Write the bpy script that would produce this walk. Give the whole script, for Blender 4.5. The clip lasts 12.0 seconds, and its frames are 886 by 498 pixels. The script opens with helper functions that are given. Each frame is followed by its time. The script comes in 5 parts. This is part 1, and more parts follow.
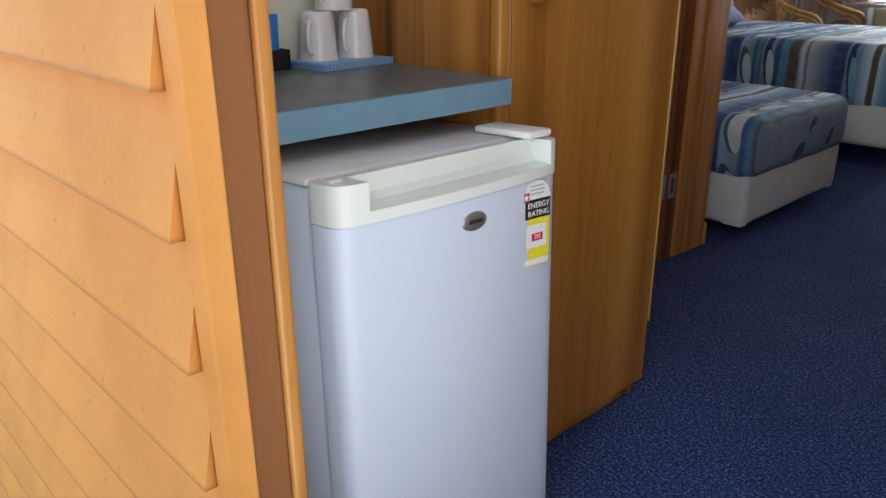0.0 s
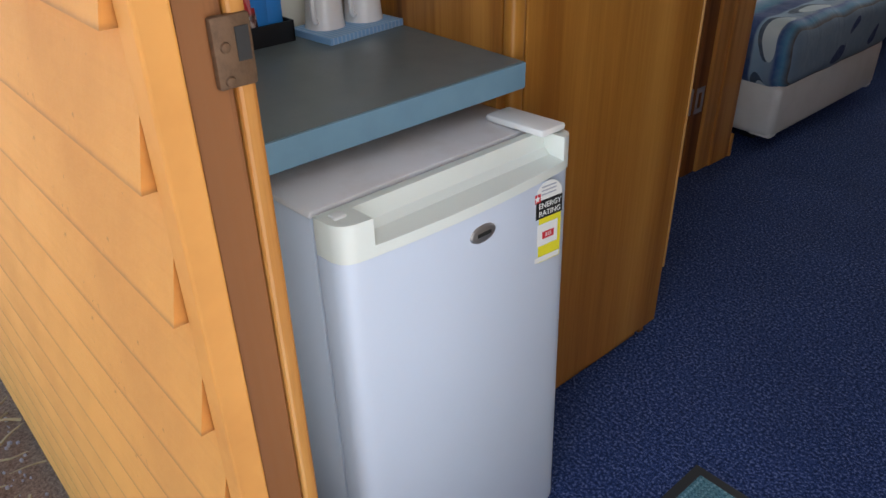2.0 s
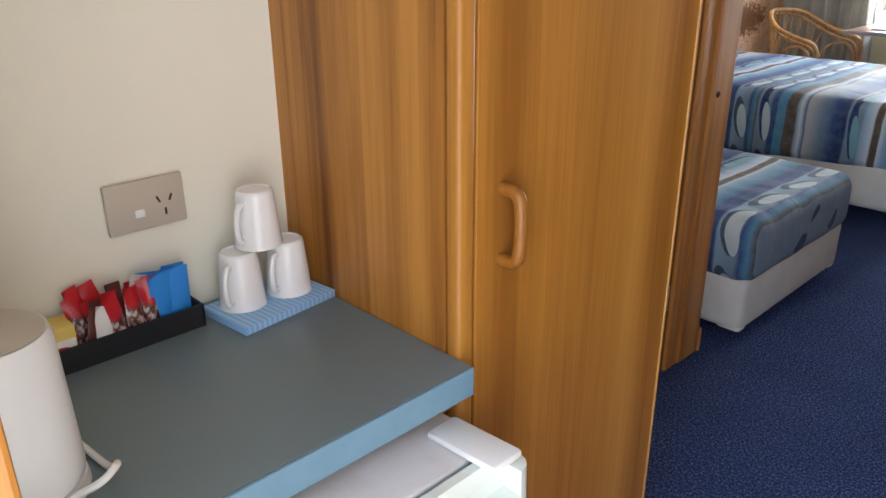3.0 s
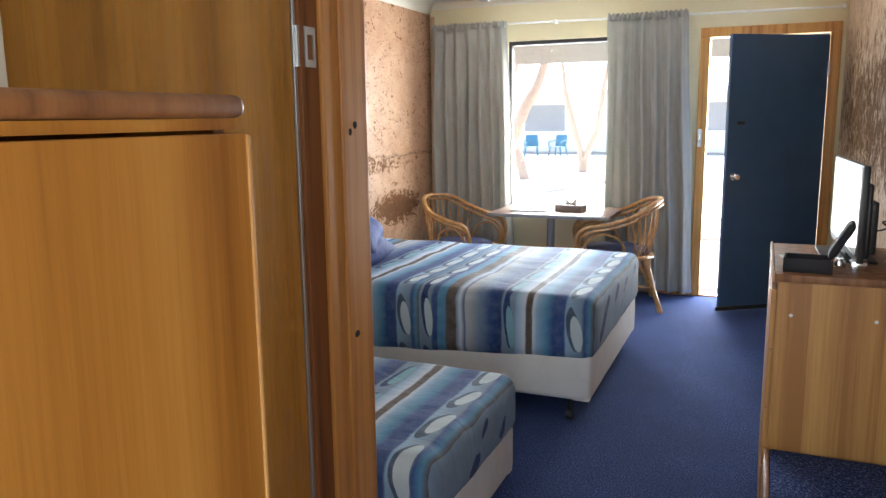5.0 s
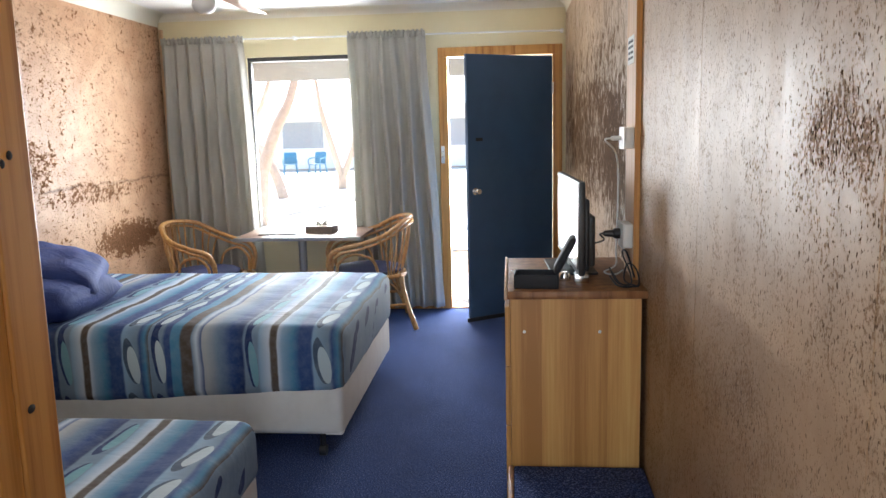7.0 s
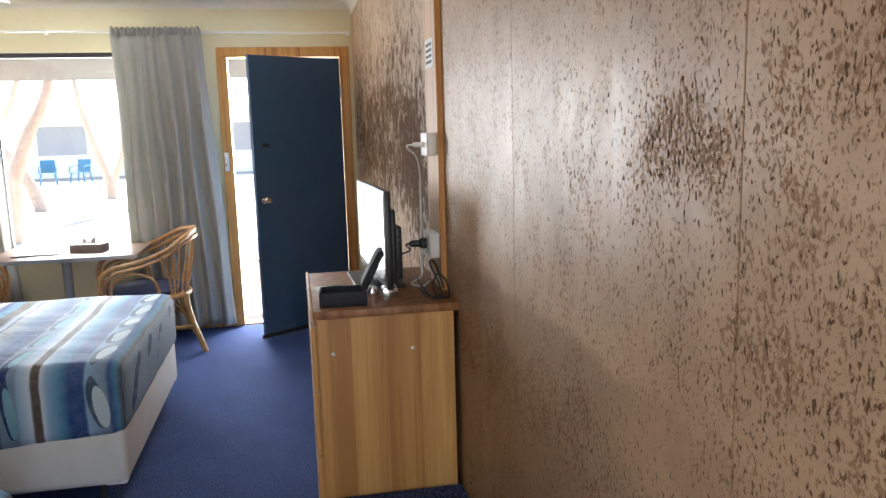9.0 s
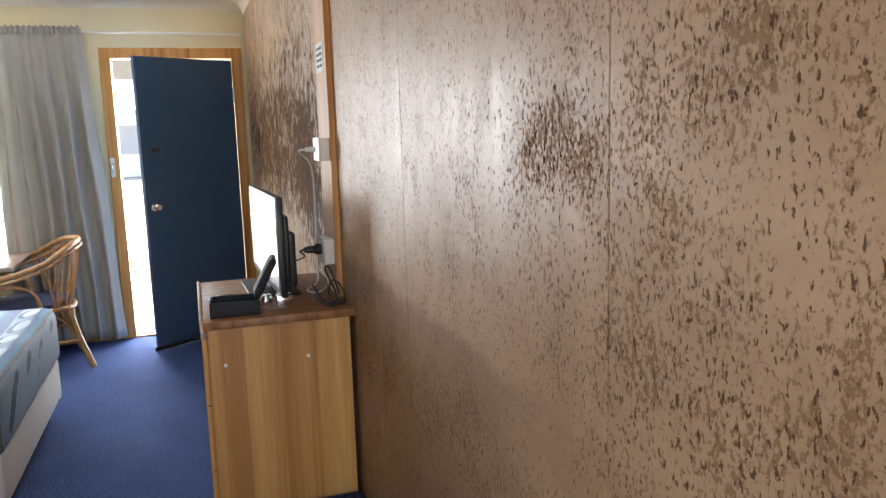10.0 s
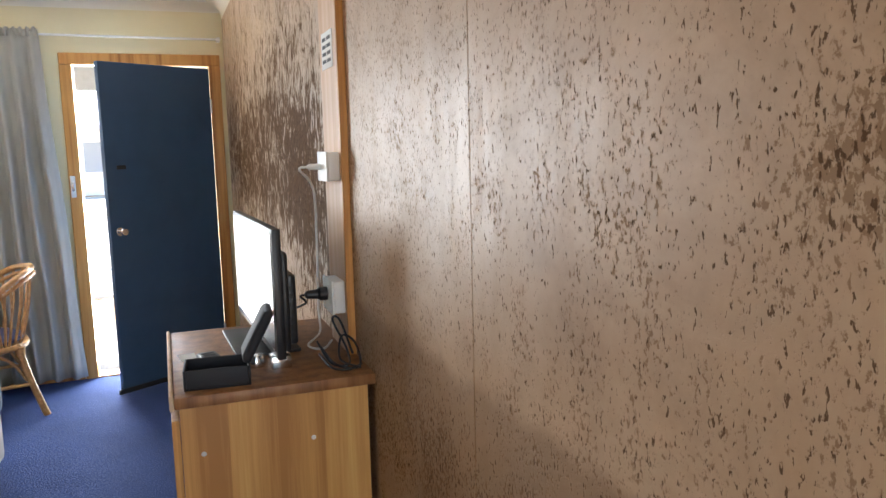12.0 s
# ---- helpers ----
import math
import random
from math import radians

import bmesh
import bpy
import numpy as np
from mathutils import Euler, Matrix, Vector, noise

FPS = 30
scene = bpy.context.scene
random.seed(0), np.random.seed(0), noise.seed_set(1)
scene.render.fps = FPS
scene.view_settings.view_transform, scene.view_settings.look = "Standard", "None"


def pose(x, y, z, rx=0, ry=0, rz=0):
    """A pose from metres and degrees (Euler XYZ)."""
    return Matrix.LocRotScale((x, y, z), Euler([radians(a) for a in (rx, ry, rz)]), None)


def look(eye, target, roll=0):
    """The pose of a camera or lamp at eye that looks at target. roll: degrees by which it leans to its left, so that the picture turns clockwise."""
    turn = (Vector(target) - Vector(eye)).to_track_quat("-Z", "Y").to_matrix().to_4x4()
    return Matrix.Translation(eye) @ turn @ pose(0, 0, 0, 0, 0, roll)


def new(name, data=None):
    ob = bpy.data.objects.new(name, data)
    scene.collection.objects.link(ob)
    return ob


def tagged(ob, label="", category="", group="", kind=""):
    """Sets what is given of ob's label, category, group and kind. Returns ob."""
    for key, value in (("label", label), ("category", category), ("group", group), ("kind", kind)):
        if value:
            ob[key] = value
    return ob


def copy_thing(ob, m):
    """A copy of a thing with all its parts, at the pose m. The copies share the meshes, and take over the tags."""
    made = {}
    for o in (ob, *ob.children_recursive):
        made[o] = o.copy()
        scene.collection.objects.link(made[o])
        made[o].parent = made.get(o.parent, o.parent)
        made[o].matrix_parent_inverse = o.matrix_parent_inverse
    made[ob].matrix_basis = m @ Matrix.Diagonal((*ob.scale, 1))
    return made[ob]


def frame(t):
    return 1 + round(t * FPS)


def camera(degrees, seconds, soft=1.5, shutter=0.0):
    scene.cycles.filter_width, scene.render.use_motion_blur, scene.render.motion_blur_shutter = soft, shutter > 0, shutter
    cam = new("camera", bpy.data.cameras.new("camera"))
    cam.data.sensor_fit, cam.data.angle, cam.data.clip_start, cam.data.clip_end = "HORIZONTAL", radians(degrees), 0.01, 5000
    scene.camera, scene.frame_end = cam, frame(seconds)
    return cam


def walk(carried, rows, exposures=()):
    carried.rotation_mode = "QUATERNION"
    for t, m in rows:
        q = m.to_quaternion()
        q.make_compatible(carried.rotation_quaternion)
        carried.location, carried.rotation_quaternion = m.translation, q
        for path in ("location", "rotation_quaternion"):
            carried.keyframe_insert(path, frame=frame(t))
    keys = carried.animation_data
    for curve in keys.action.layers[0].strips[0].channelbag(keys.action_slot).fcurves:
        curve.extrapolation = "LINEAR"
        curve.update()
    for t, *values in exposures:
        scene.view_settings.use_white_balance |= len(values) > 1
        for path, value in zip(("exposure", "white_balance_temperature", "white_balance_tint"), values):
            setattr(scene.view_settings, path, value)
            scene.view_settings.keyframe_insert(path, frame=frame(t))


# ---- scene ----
cam = camera(60.6, 12.0)
PATH = [
    (0, (0.183, 0.237, 1.007), (-1.186, 1.516, 0.308), -0.3),
    (0.5, (0.195, 0.256, 0.948), (-1.1, 1.411, -0.048), -0.6),
    (1, (0.184, 0.267, 1.006), (-1.062, 1.353, -0.121), -0.7),
    (1.5, (0.177, 0.268, 1.108), (-1.074, 1.347, -0.02), -1.0),
    (2, (0.126, 0.322, 1.2), (-1.166, 1.44, 0.16), -1.2),
    (2.5, (-0.031, 0.447, 1.274), (-1.364, 1.628, 0.363), -1.0),
    (2.7, (-0.054, 0.48, 1.286), (-1.396, 1.72, 0.472), -0.5),
    (3, (-0.064, 0.55, 1.354), (-1.397, 1.837, 0.6), -0.3),
    (3.5, (-0.018, 0.594, 1.425), (-1.286, 2.024, 0.833), 0.0),
    (3.7, (-0.011, 0.634, 1.421), (-1.228, 2.126, 0.882), 0.1),
    (5.3, (-0.193, 1.107, 1.489), (-0.858, 2.965, 1.163), -0.9),
    (5.5, (-0.174, 1.124, 1.493), (-0.78, 3.002, 1.17), -1.0),
    (6, (-0.13, 1.137, 1.504), (-0.601, 3.055, 1.188), -1.1),
    (6.5, (-0.091, 1.171, 1.502), (-0.423, 3.118, 1.189), -1.3),
    (7, (-0.1, 1.264, 1.493), (-0.28, 3.231, 1.182), -1.4),
    (7.2, (-0.126, 1.335, 1.482), (-0.246, 3.307, 1.175), -1.4),
    (9, (-0.145, 1.442, 1.503), (0.227, 3.382, 1.187), -1.6),
    (9.5, (-0.128, 1.423, 1.504), (0.367, 3.334, 1.187), -1.7),
    (10, (-0.116, 1.435, 1.508), (0.5, 3.311, 1.192), -1.7),
    (10.5, (-0.082, 1.505, 1.515), (0.63, 3.348, 1.207), -1.6),
    (11, (-0.074, 1.648, 1.488), (0.686, 3.474, 1.19), -1.6),
    (11.5, (-0.144, 1.85, 1.502), (0.6, 3.685, 1.218), -1.5),
    (12, (-0.106, 2.019, 1.494), (0.576, 3.88, 1.225), -1.4),
]
EXPOSURES = [(0.0, 1.85), (1.0, 1.95), (1.5, 1.85), (2.0, 1.78), (2.5, 1.95), (3.0, 2.65), (3.5, 2.8), (5.3, 2.65), (10.0, 2.72), (11.5, 2.85), (12.0, 2.82)]
walk(cam, [(t, look(eye, target, roll)) for t, eye, target, roll in PATH], EXPOSURES)

# ---- world, sun, large lights ----
world = bpy.data.worlds.new("world")
scene.world = world
world.use_nodes = True
wn = world.node_tree
sky = wn.nodes.new("ShaderNodeTexSky")
sky.sky_type, sky.sun_disc = "NISHITA", False
sky.sun_elevation, sky.sun_rotation = radians(52), radians(-15)
wn.links.new(sky.outputs[0], wn.nodes["Background"].inputs[0])
wn.nodes["Background"].inputs[1].default_value = 0.15


def lamp(name, kind, energy, colour, m, size=None):
    data = bpy.data.lights.new(name, kind)
    data.energy, data.color = energy, colour
    ob = new(name, data)
    ob.matrix_world = m
    if size:
        data.shape, data.size, data.size_y = "RECTANGLE", size[0], size[1]
    return ob


sun = lamp("sun", "SUN", 5.0, (1, 0.95, 0.87), look((-4, 20, 26), (0, 4, 0)))
sun.data.angle = radians(0.5)
lamp("window_daylight", "AREA", 18, (0.86, 0.93, 1.0), look((-1.84, 7.66, 1.40), (-1.84, 0, 1.0)), (0.85, 1.3))
lamp("north_door_daylight", "AREA", 9, (0.9, 0.95, 1.0), look((-0.52, 7.62, 1.05), (-0.60, 0, 0.8)), (0.16, 2.0))
lamp("entry_daylight", "AREA", 2.15, (0.86, 0.92, 1.0), look((-0.03, 0.60, 1.15), (-0.75, 1.9, 1.22)), (0.60, 1.7))

# ---- materials ----


def mat(name, colour, rough=0.6, metal=0.0, build=None, spec=0.5):
    m = bpy.data.materials.new(name)
    m.use_nodes = True
    nt = m.node_tree
    b = nt.nodes["Principled BSDF"]
    b.inputs["Base Color"].default_value = (*colour, 1)
    b.inputs["Roughness"].default_value, b.inputs["Metallic"].default_value = rough, metal
    b.inputs["Specular IOR Level"].default_value = spec
    if build:
        build(Nodes(nt, b))
    return m


class Nodes:
    """Short ways to wire a material."""

    def __init__(self, nt, bsdf):
        self.nt, self.bsdf = nt, bsdf
        self.coord = nt.nodes.new("ShaderNodeTexCoord").outputs["Object"]

    def link(self, a, b):
        self.nt.links.new(a, b)

    def put(self, value, socket):
        if hasattr(value, "links"):
            self.link(value, socket)
        else:
            socket.default_value = value

    def mapped(self, scale, rot=(0, 0, 0), loc=(0, 0, 0)):
        n = self.nt.nodes.new("ShaderNodeMapping")
        n.inputs["Scale"].default_value, n.inputs["Rotation"].default_value, n.inputs["Location"].default_value = scale, rot, loc
        self.link(self.coord, n.inputs[0])
        return n.outputs[0]

    def noise(self, scale, detail=4, rough=0.6, vec=None, dist=0.0):
        n = self.nt.nodes.new("ShaderNodeTexNoise")
        n.inputs["Scale"].default_value, n.inputs["Detail"].default_value = scale, detail
        n.inputs["Roughness"].default_value, n.inputs["Distortion"].default_value = rough, dist
        self.link(vec or self.coord, n.inputs["Vector"])
        return n.outputs[0]

    def voronoi(self, scale, vec=None, feature="F1"):
        n = self.nt.nodes.new("ShaderNodeTexVoronoi")
        n.feature = feature
        n.inputs["Scale"].default_value = scale
        self.link(vec or self.coord, n.inputs["Vector"])
        return n.outputs["Distance"]

    def ramp(self, fac, stops, interp="LINEAR"):
        n = self.nt.nodes.new("ShaderNodeValToRGB")
        r = n.color_ramp
        r.interpolation = interp
        while len(r.elements) < len(stops):
            r.elements.new(0.5)
        for e, (p, c) in zip(r.elements, stops):
            e.position = p
            e.color = (*c, 1) if isinstance(c, tuple) else (c, c, c, 1)
        self.put(fac, n.inputs[0])
        return n.outputs[0]

    def math(self, op, a, b=0.0, c=0.0):
        n = self.nt.nodes.new("ShaderNodeMath")
        n.operation = op
        for v, s in zip((a, b, c), n.inputs):
            self.put(v, s)
        return n.outputs[0]

    def mix(self, fac, a, b, blend="MIX"):
        n = self.nt.nodes.new("ShaderNodeMix")
        n.data_type, n.blend_type = "RGBA", blend
        self.put(fac, n.inputs[0])
        for v, s in ((a, n.inputs[6]), (b, n.inputs[7])):
            self.put((*v, 1) if isinstance(v, tuple) else v, s)
        return n.outputs[2]

    def xyz(self):
        n = self.nt.nodes.new("ShaderNodeSeparateXYZ")
        self.link(self.coord, n.inputs[0])
        return n.outputs

    def random(self):
        return self.nt.nodes.new("ShaderNodeObjectInfo").outputs["Random"]

    def colour(self, s):
        self.put(s, self.bsdf.inputs["Base Color"])

    def rough(self, s):
        self.put(s, self.bsdf.inputs["Roughness"])

    def bump(self, h, strength=0.3, dist=0.004):
        n = self.nt.nodes.new("ShaderNodeBump")
        n.inputs["Strength"].default_value, n.inputs["Distance"].default_value = strength, dist
        self.link(h, n.inputs["Height"])
        self.link(n.outputs[0], self.bsdf.inputs["Normal"])


def veneer(dark, mid, light, rough, band=9.0, flame=0.5, stave=0.0, width=0.11):
    """Vertical wood veneer in strips, with fine grain and, where wanted, joined staves."""
    def go(n):
        s = (band, band, 0.12)
        strips = n.noise(1.0, 1, 0.3, n.mapped(s))
        grain = n.noise(1.0, 6, 0.7, n.mapped((130, 130, 3.0)), 0.3)
        flames = n.noise(1.0, 3, 0.6, n.mapped((22, 22, 0.9)), 1.5)
        v = n.math("ADD", n.math("MULTIPLY", strips, 0.55), n.math("ADD", n.math("MULTIPLY", grain, 0.28), n.math("MULTIPLY", flames, flame * 0.35)))
        if stave:
            x, y, z = n.xyz()
            w = n.nt.nodes.new("ShaderNodeTexWhiteNoise")
            w.noise_dimensions = "1D"
            n.put(n.math("FLOOR", n.math("DIVIDE", n.math("ADD", n.math("ADD", x, y), 7.03), width)), w.inputs["W"])
            v = n.math("ADD", v, n.math("MULTIPLY", n.math("SUBTRACT", w.outputs["Value"], 0.5), stave))
        n.colour(n.ramp(v, [(0.38, dark), (0.52, mid), (0.68, light)]))
        n.rough(n.ramp(grain, [(0.3, rough + 0.1), (0.7, rough - 0.04)]))
        n.bump(grain, 0.12, 0.001)
    return go


def painted(colour, dirt, rough=0.55, scale=6.0, relief=0.15):
    def go(n):
        big, fine = n.noise(scale, 4, 0.6), n.noise(140, 3, 0.6)
        n.colour(n.mix(n.ramp(big, [(0.45, 0.0), (0.8, 0.55)]), colour, dirt))
        n.rough(n.ramp(big, [(0.3, rough - 0.08), (0.7, rough + 0.1)]))
        n.bump(fine, relief, 0.001)
    return go


def board_paint(n):
    """Sun-worn orange paint on boards, with fine cracks and pinholes."""
    big, fine = n.noise(3.5, 5, 0.65), n.noise(120, 4, 0.65)
    c = n.mix(n.ramp(big, [(0.40, 0.0), (0.75, 0.6)]), (0.82, 0.37, 0.075), (0.62, 0.26, 0.06))
    grain = n.noise(1, 4, 0.7, n.mapped((3, 60, 60)))
    c = n.mix(n.ramp(grain, [(0.45, 0.0), (0.8, 0.3)]), c, (0.66, 0.27, 0.055))
    holes = n.ramp(n.noise(95, 2, 0.5, n.mapped((1, 1, 0.6))), [(0.755, 0.0), (0.775, 0.7)])
    low = n.ramp(n.math("ADD", n.noise(30, 5, 0.75), n.math("MULTIPLY", n.noise(1.2, 3), 0.25)), [(0.80, 0.0), (0.88, 0.5)])
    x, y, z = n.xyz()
    # dark lower lip: worn paint plus the lap's contact shade, put into the colour
    worn_lap_shade = n.ramp(n.math("ADD", z, n.math("MULTIPLY", n.noise(45, 4, 0.7), 0.006)), [(0.0055, 0.45), (0.0085, 0.0)])
    n.colour(n.mix(n.math("MAXIMUM", n.math("MAXIMUM", holes, low), worn_lap_shade), c, (0.22, 0.095, 0.03)))
    n.rough(n.ramp(big, [(0.3, 0.55), (0.7, 0.72)]))
    n.bump(n.math("SUBTRACT", n.math("ADD", fine, grain), holes), 0.3, 0.002)


def stained_panel(base, pale, brown, dark, spots, brown_below, crack, grain=125, stretch=0.75, cover=0.62):
    """Old stained wall sheet: pale and worn, with small upright flecks all over, ragged brown
    stains in places, a browner zone below a given height and scraped streaks."""
    def go(n):
        x, y, z = n.xyz()
        bias = n.math("ADD", n.math("MULTIPLY", n.math("SUBTRACT", n.noise(2.2, 4, 0.6), 0.5), 0.40), 0.09)
        for cy, cz, ry, rz, gain in spots:
            a = n.math("DIVIDE", n.math("SUBTRACT", y, cy), ry)
            b = n.math("DIVIDE", n.math("SUBTRACT", z, cz), rz)
            d = n.math("ADD", n.math("MULTIPLY", a, a), n.math("MULTIPLY", b, b))
            bias = n.math("ADD", bias, n.math("MULTIPLY", n.math("MAXIMUM", n.math("SUBTRACT", 1.0, d), 0.0), gain))
        ragged = n.noise(grain, 6, 0.66, n.mapped((1, 1, stretch), (0.30, 0, 0)), 0.25)
        mid = n.noise(13, 5, 0.65, n.mapped((1, 1, 0.7), (0.5, 0, 0)), 0.5)
        body = n.math("ADD", n.math("ADD", n.math("MULTIPLY", ragged, 0.66), n.math("MULTIPLY", mid, 0.34)), n.math("MULTIPLY", bias, 0.30))
        stain = n.ramp(body, [(0.578, 0.0), (0.625, cover)])
        fleck_n = n.math("ADD", n.noise(185, 3, 0.55, n.mapped((1, 1, 0.5), (0.22, 0, 0)), 0.3), n.math("MULTIPLY", bias, 0.20))
        pit = n.ramp(fleck_n, [(0.635, 0.0), (0.685, 0.85)])
        cloud = n.ramp(n.noise(1.6, 6, 0.7, n.mapped((1, 1, 1.4)), 1.2), [(0.35, base), (0.62, pale)])
        worn = n.mix(n.ramp(n.noise(7, 6, 0.75), [(0.48, 0.0), (0.85, 0.35)]), cloud, brown)
        # browner below this height, stronger towards the north
        if brown_below:
            level = n.math("ADD", n.math("SUBTRACT", z, brown_below), n.math("MULTIPLY", n.math("SUBTRACT", n.noise(6, 6, 0.7), 0.5), 0.10))
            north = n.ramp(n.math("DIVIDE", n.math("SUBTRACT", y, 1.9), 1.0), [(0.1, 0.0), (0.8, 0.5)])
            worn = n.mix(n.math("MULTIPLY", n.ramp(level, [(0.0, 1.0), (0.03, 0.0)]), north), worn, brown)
        fleck = n.math("MAXIMUM", stain, pit)
        col = n.mix(pit, n.mix(stain, worn, brown), dark)
        if crack:
            level = n.math("ADD", n.math("SUBTRACT", z, crack), n.math("MULTIPLY", n.math("SUBTRACT", n.noise(5, 5, 0.7), 0.5), 0.10))
            line = n.ramp(n.math("ABSOLUTE", level), [(0.0, 0.75), (0.016, 0.0)])
            col = n.mix(n.math("MULTIPLY", line, n.ramp(n.noise(9, 4, 0.7), [(0.35, 0.15), (0.6, 1.0)])), col, dark)
        n.colour(col)
        streak = n.noise(1, 3, 0.6, n.mapped((34, 34, 0.9)))
        gloss = n.math("ADD", n.ramp(n.noise(3, 5, 0.7), [(0.3, 0.36), (0.75, 0.53)]), n.math("MULTIPLY", n.math("SUBTRACT", streak, 0.5), 0.22))
        n.rough(n.math("ADD", gloss, n.math("MULTIPLY", fleck, 0.40)))
        n.put(n.math("SUBTRACT", 0.26, n.math("MULTIPLY", fleck, 0.23)), n.bsdf.inputs["Specular IOR Level"])
        n.bump(n.math("ADD", n.math("MULTIPLY", fleck, -1.0), n.math("MULTIPLY", n.math("ADD", n.noise(70, 5, 0.75), streak), 0.35)), 0.35, 0.003)
    return go


def carpet_look(deep, mid, fleck):
    def go(n):
        a, b = n.noise(420, 2, 0.7), n.noise(3, 4, 0.6)
        c = n.ramp(n.noise(150, 2, 0.8), [(0.40, deep), (0.54, mid), (0.66, fleck)])
        n.colour(n.mix(n.ramp(b, [(0.35, 0.0), (0.75, 0.35)]), c, deep))
        n.bump(a, 0.8, 0.004)
    return go


def quilt(n):
    """Printed bedspread: stripes along the bed's width, with leaf motifs between them."""
    x, y, z = n.xyz()
    wob = n.math("MULTIPLY", n.math("SUBTRACT", n.noise(5, 2), 0.5), 0.02)
    u = n.math("FRACT", n.math("DIVIDE", n.math("ADD", n.math("MULTIPLY", x, -1.0), wob), 0.90))
    navy, deep, teal, pale, white = (0.025, 0.06, 0.19), (0.010, 0.028, 0.11), (0.07, 0.22, 0.37), (0.23, 0.36, 0.52), (0.52, 0.59, 0.67)
    brown, grey, beige = (0.085, 0.062, 0.048), (0.16, 0.23, 0.32), (0.38, 0.39, 0.41)
    col = n.ramp(u, [(0.0, brown), (0.02, teal), (0.045, navy), (0.06, grey), (0.14, pale), (0.15, navy), (0.21, navy), (0.25, teal), (0.30, pale), (0.325, white), (0.33, brown), (0.362, brown), (0.37, white), (0.42, pale), (0.43, grey), (0.50, grey), (0.51, deep), (0.57, navy), (0.64, grey), (0.70, beige), (0.715, beige), (0.72, navy), (0.745, white), (0.77, grey), (0.775, brown), (0.83, brown), (0.84, teal), (0.885, teal), (0.89, navy), (0.915, navy), (0.93, grey), (1.0, grey)])
    run = n.math("SUBTRACT", y, z)
    for centre, half, step, shift in ((0.10, 0.038, 0.26, 0.0), (0.465, 0.028, 0.31, 0.3), (0.955, 0.030, 0.29, 0.6)):
        v = n.math("ADD", n.math("DIVIDE", run, step), shift)
        b = n.math("MULTIPLY", n.math("SUBTRACT", n.math("FRACT", v), 0.5), 2.3)
        a = n.math("ADD", n.math("DIVIDE", n.math("SUBTRACT", u, centre), half), n.math("MULTIPLY", b, 0.45))
        r = n.math("ADD", n.math("MULTIPLY", a, a), n.math("MULTIPLY", b, b))
        r2 = n.math("ADD", n.math("POWER", n.math("ADD", a, 0.35), 2.0), n.math("POWER", n.math("SUBTRACT", b, 0.15), 2.0))
        col = n.mix(n.ramp(r, [(0.0, 1.0), (0.88, 1.0), (0.9, 0.0)], "CONSTANT"), col, deep if centre > 0.4 else (0.05, 0.08, 0.13))
        col = n.mix(n.ramp(r2, [(0.0, 1.0), (0.6, 1.0), (0.62, 0.0)], "CONSTANT"), col, (0.44, 0.53, 0.58) if centre != 0.465 else (0.16, 0.34, 0.42))
    n.colour(n.mix(n.ramp(n.noise(26, 4, 0.7), [(0.4, 0.0), (0.8, 0.18)]), col, (0.4, 0.45, 0.5)))
    wr = n.noise(1, 4, 0.6, n.mapped((5, 14, 5)), 0.8)
    n.bump(n.math("ADD", wr, n.math("MULTIPLY", n.noise(500, 2), 0.04)), 0.5, 0.012)


def scrubbed(base, speck, rough=0.9, scale=60):
    def go(n):
        a, b = n.noise(scale, 5, 0.75), n.noise(1.1, 4, 0.6)
        c = n.ramp(a, [(0.35, base), (0.68, speck)])
        n.colour(n.mix(n.ramp(b, [(0.4, 0.0), (0.7, 0.5)]), c, base))
        n.bump(a, 0.7, 0.012)
    return go


M = {}
M["wardrobe"] = mat("honey_veneer", (0.4, 0.18, 0.05), 0.42, build=veneer((0.27, 0.10, 0.013), (0.40, 0.17, 0.026), (0.51, 0.245, 0.048), 0.36))
M["wardrobe_side"] = mat("brown_veneer", (0.3, 0.12, 0.03), 0.42, build=veneer((0.12, 0.038, 0.007), (0.31, 0.12, 0.018), (0.46, 0.205, 0.038), 0.38, band=16, flame=1.0, stave=0.14, width=0.045))
M["door_veneer"] = mat("brown_door_veneer", (0.25, 0.11, 0.03), 0.4, build=veneer((0.28, 0.125, 0.015), (0.48, 0.235, 0.034), (0.62, 0.335, 0.07), 0.25, band=7, flame=0.7))
M["oak"] = mat("pale_oak_veneer", (0.5, 0.28, 0.1), 0.45, build=veneer((0.38, 0.165, 0.038), (0.56, 0.285, 0.078), (0.69, 0.42, 0.145), 0.40, band=14, flame=0.6, stave=0.30))
M["pine"] = mat("varnished_pine", (0.4, 0.19, 0.06), 0.4, build=veneer((0.22, 0.070, 0.011), (0.43, 0.175, 0.034), (0.58, 0.28, 0.07), 0.36, band=30, flame=1.2))
M["raw_pine"] = mat("raw_pine", (0.6, 0.4, 0.25), 0.6, build=veneer((0.50, 0.29, 0.15), (0.62, 0.40, 0.24), (0.70, 0.49, 0.32), 0.6, band=30, flame=1.0))
M["dark_timber"] = mat("worn_dark_jamb", (0.14, 0.06, 0.025), 0.5, build=veneer((0.060, 0.019, 0.005), (0.135, 0.044, 0.010), (0.24, 0.088, 0.021), 0.62, band=25, flame=1.5))
M["edge_wood"] = mat("brown_wood_edge", (0.2, 0.085, 0.03), 0.45, build=veneer((0.17, 0.067, 0.022), (0.27, 0.115, 0.038), (0.36, 0.165, 0.062), 0.45, band=30))
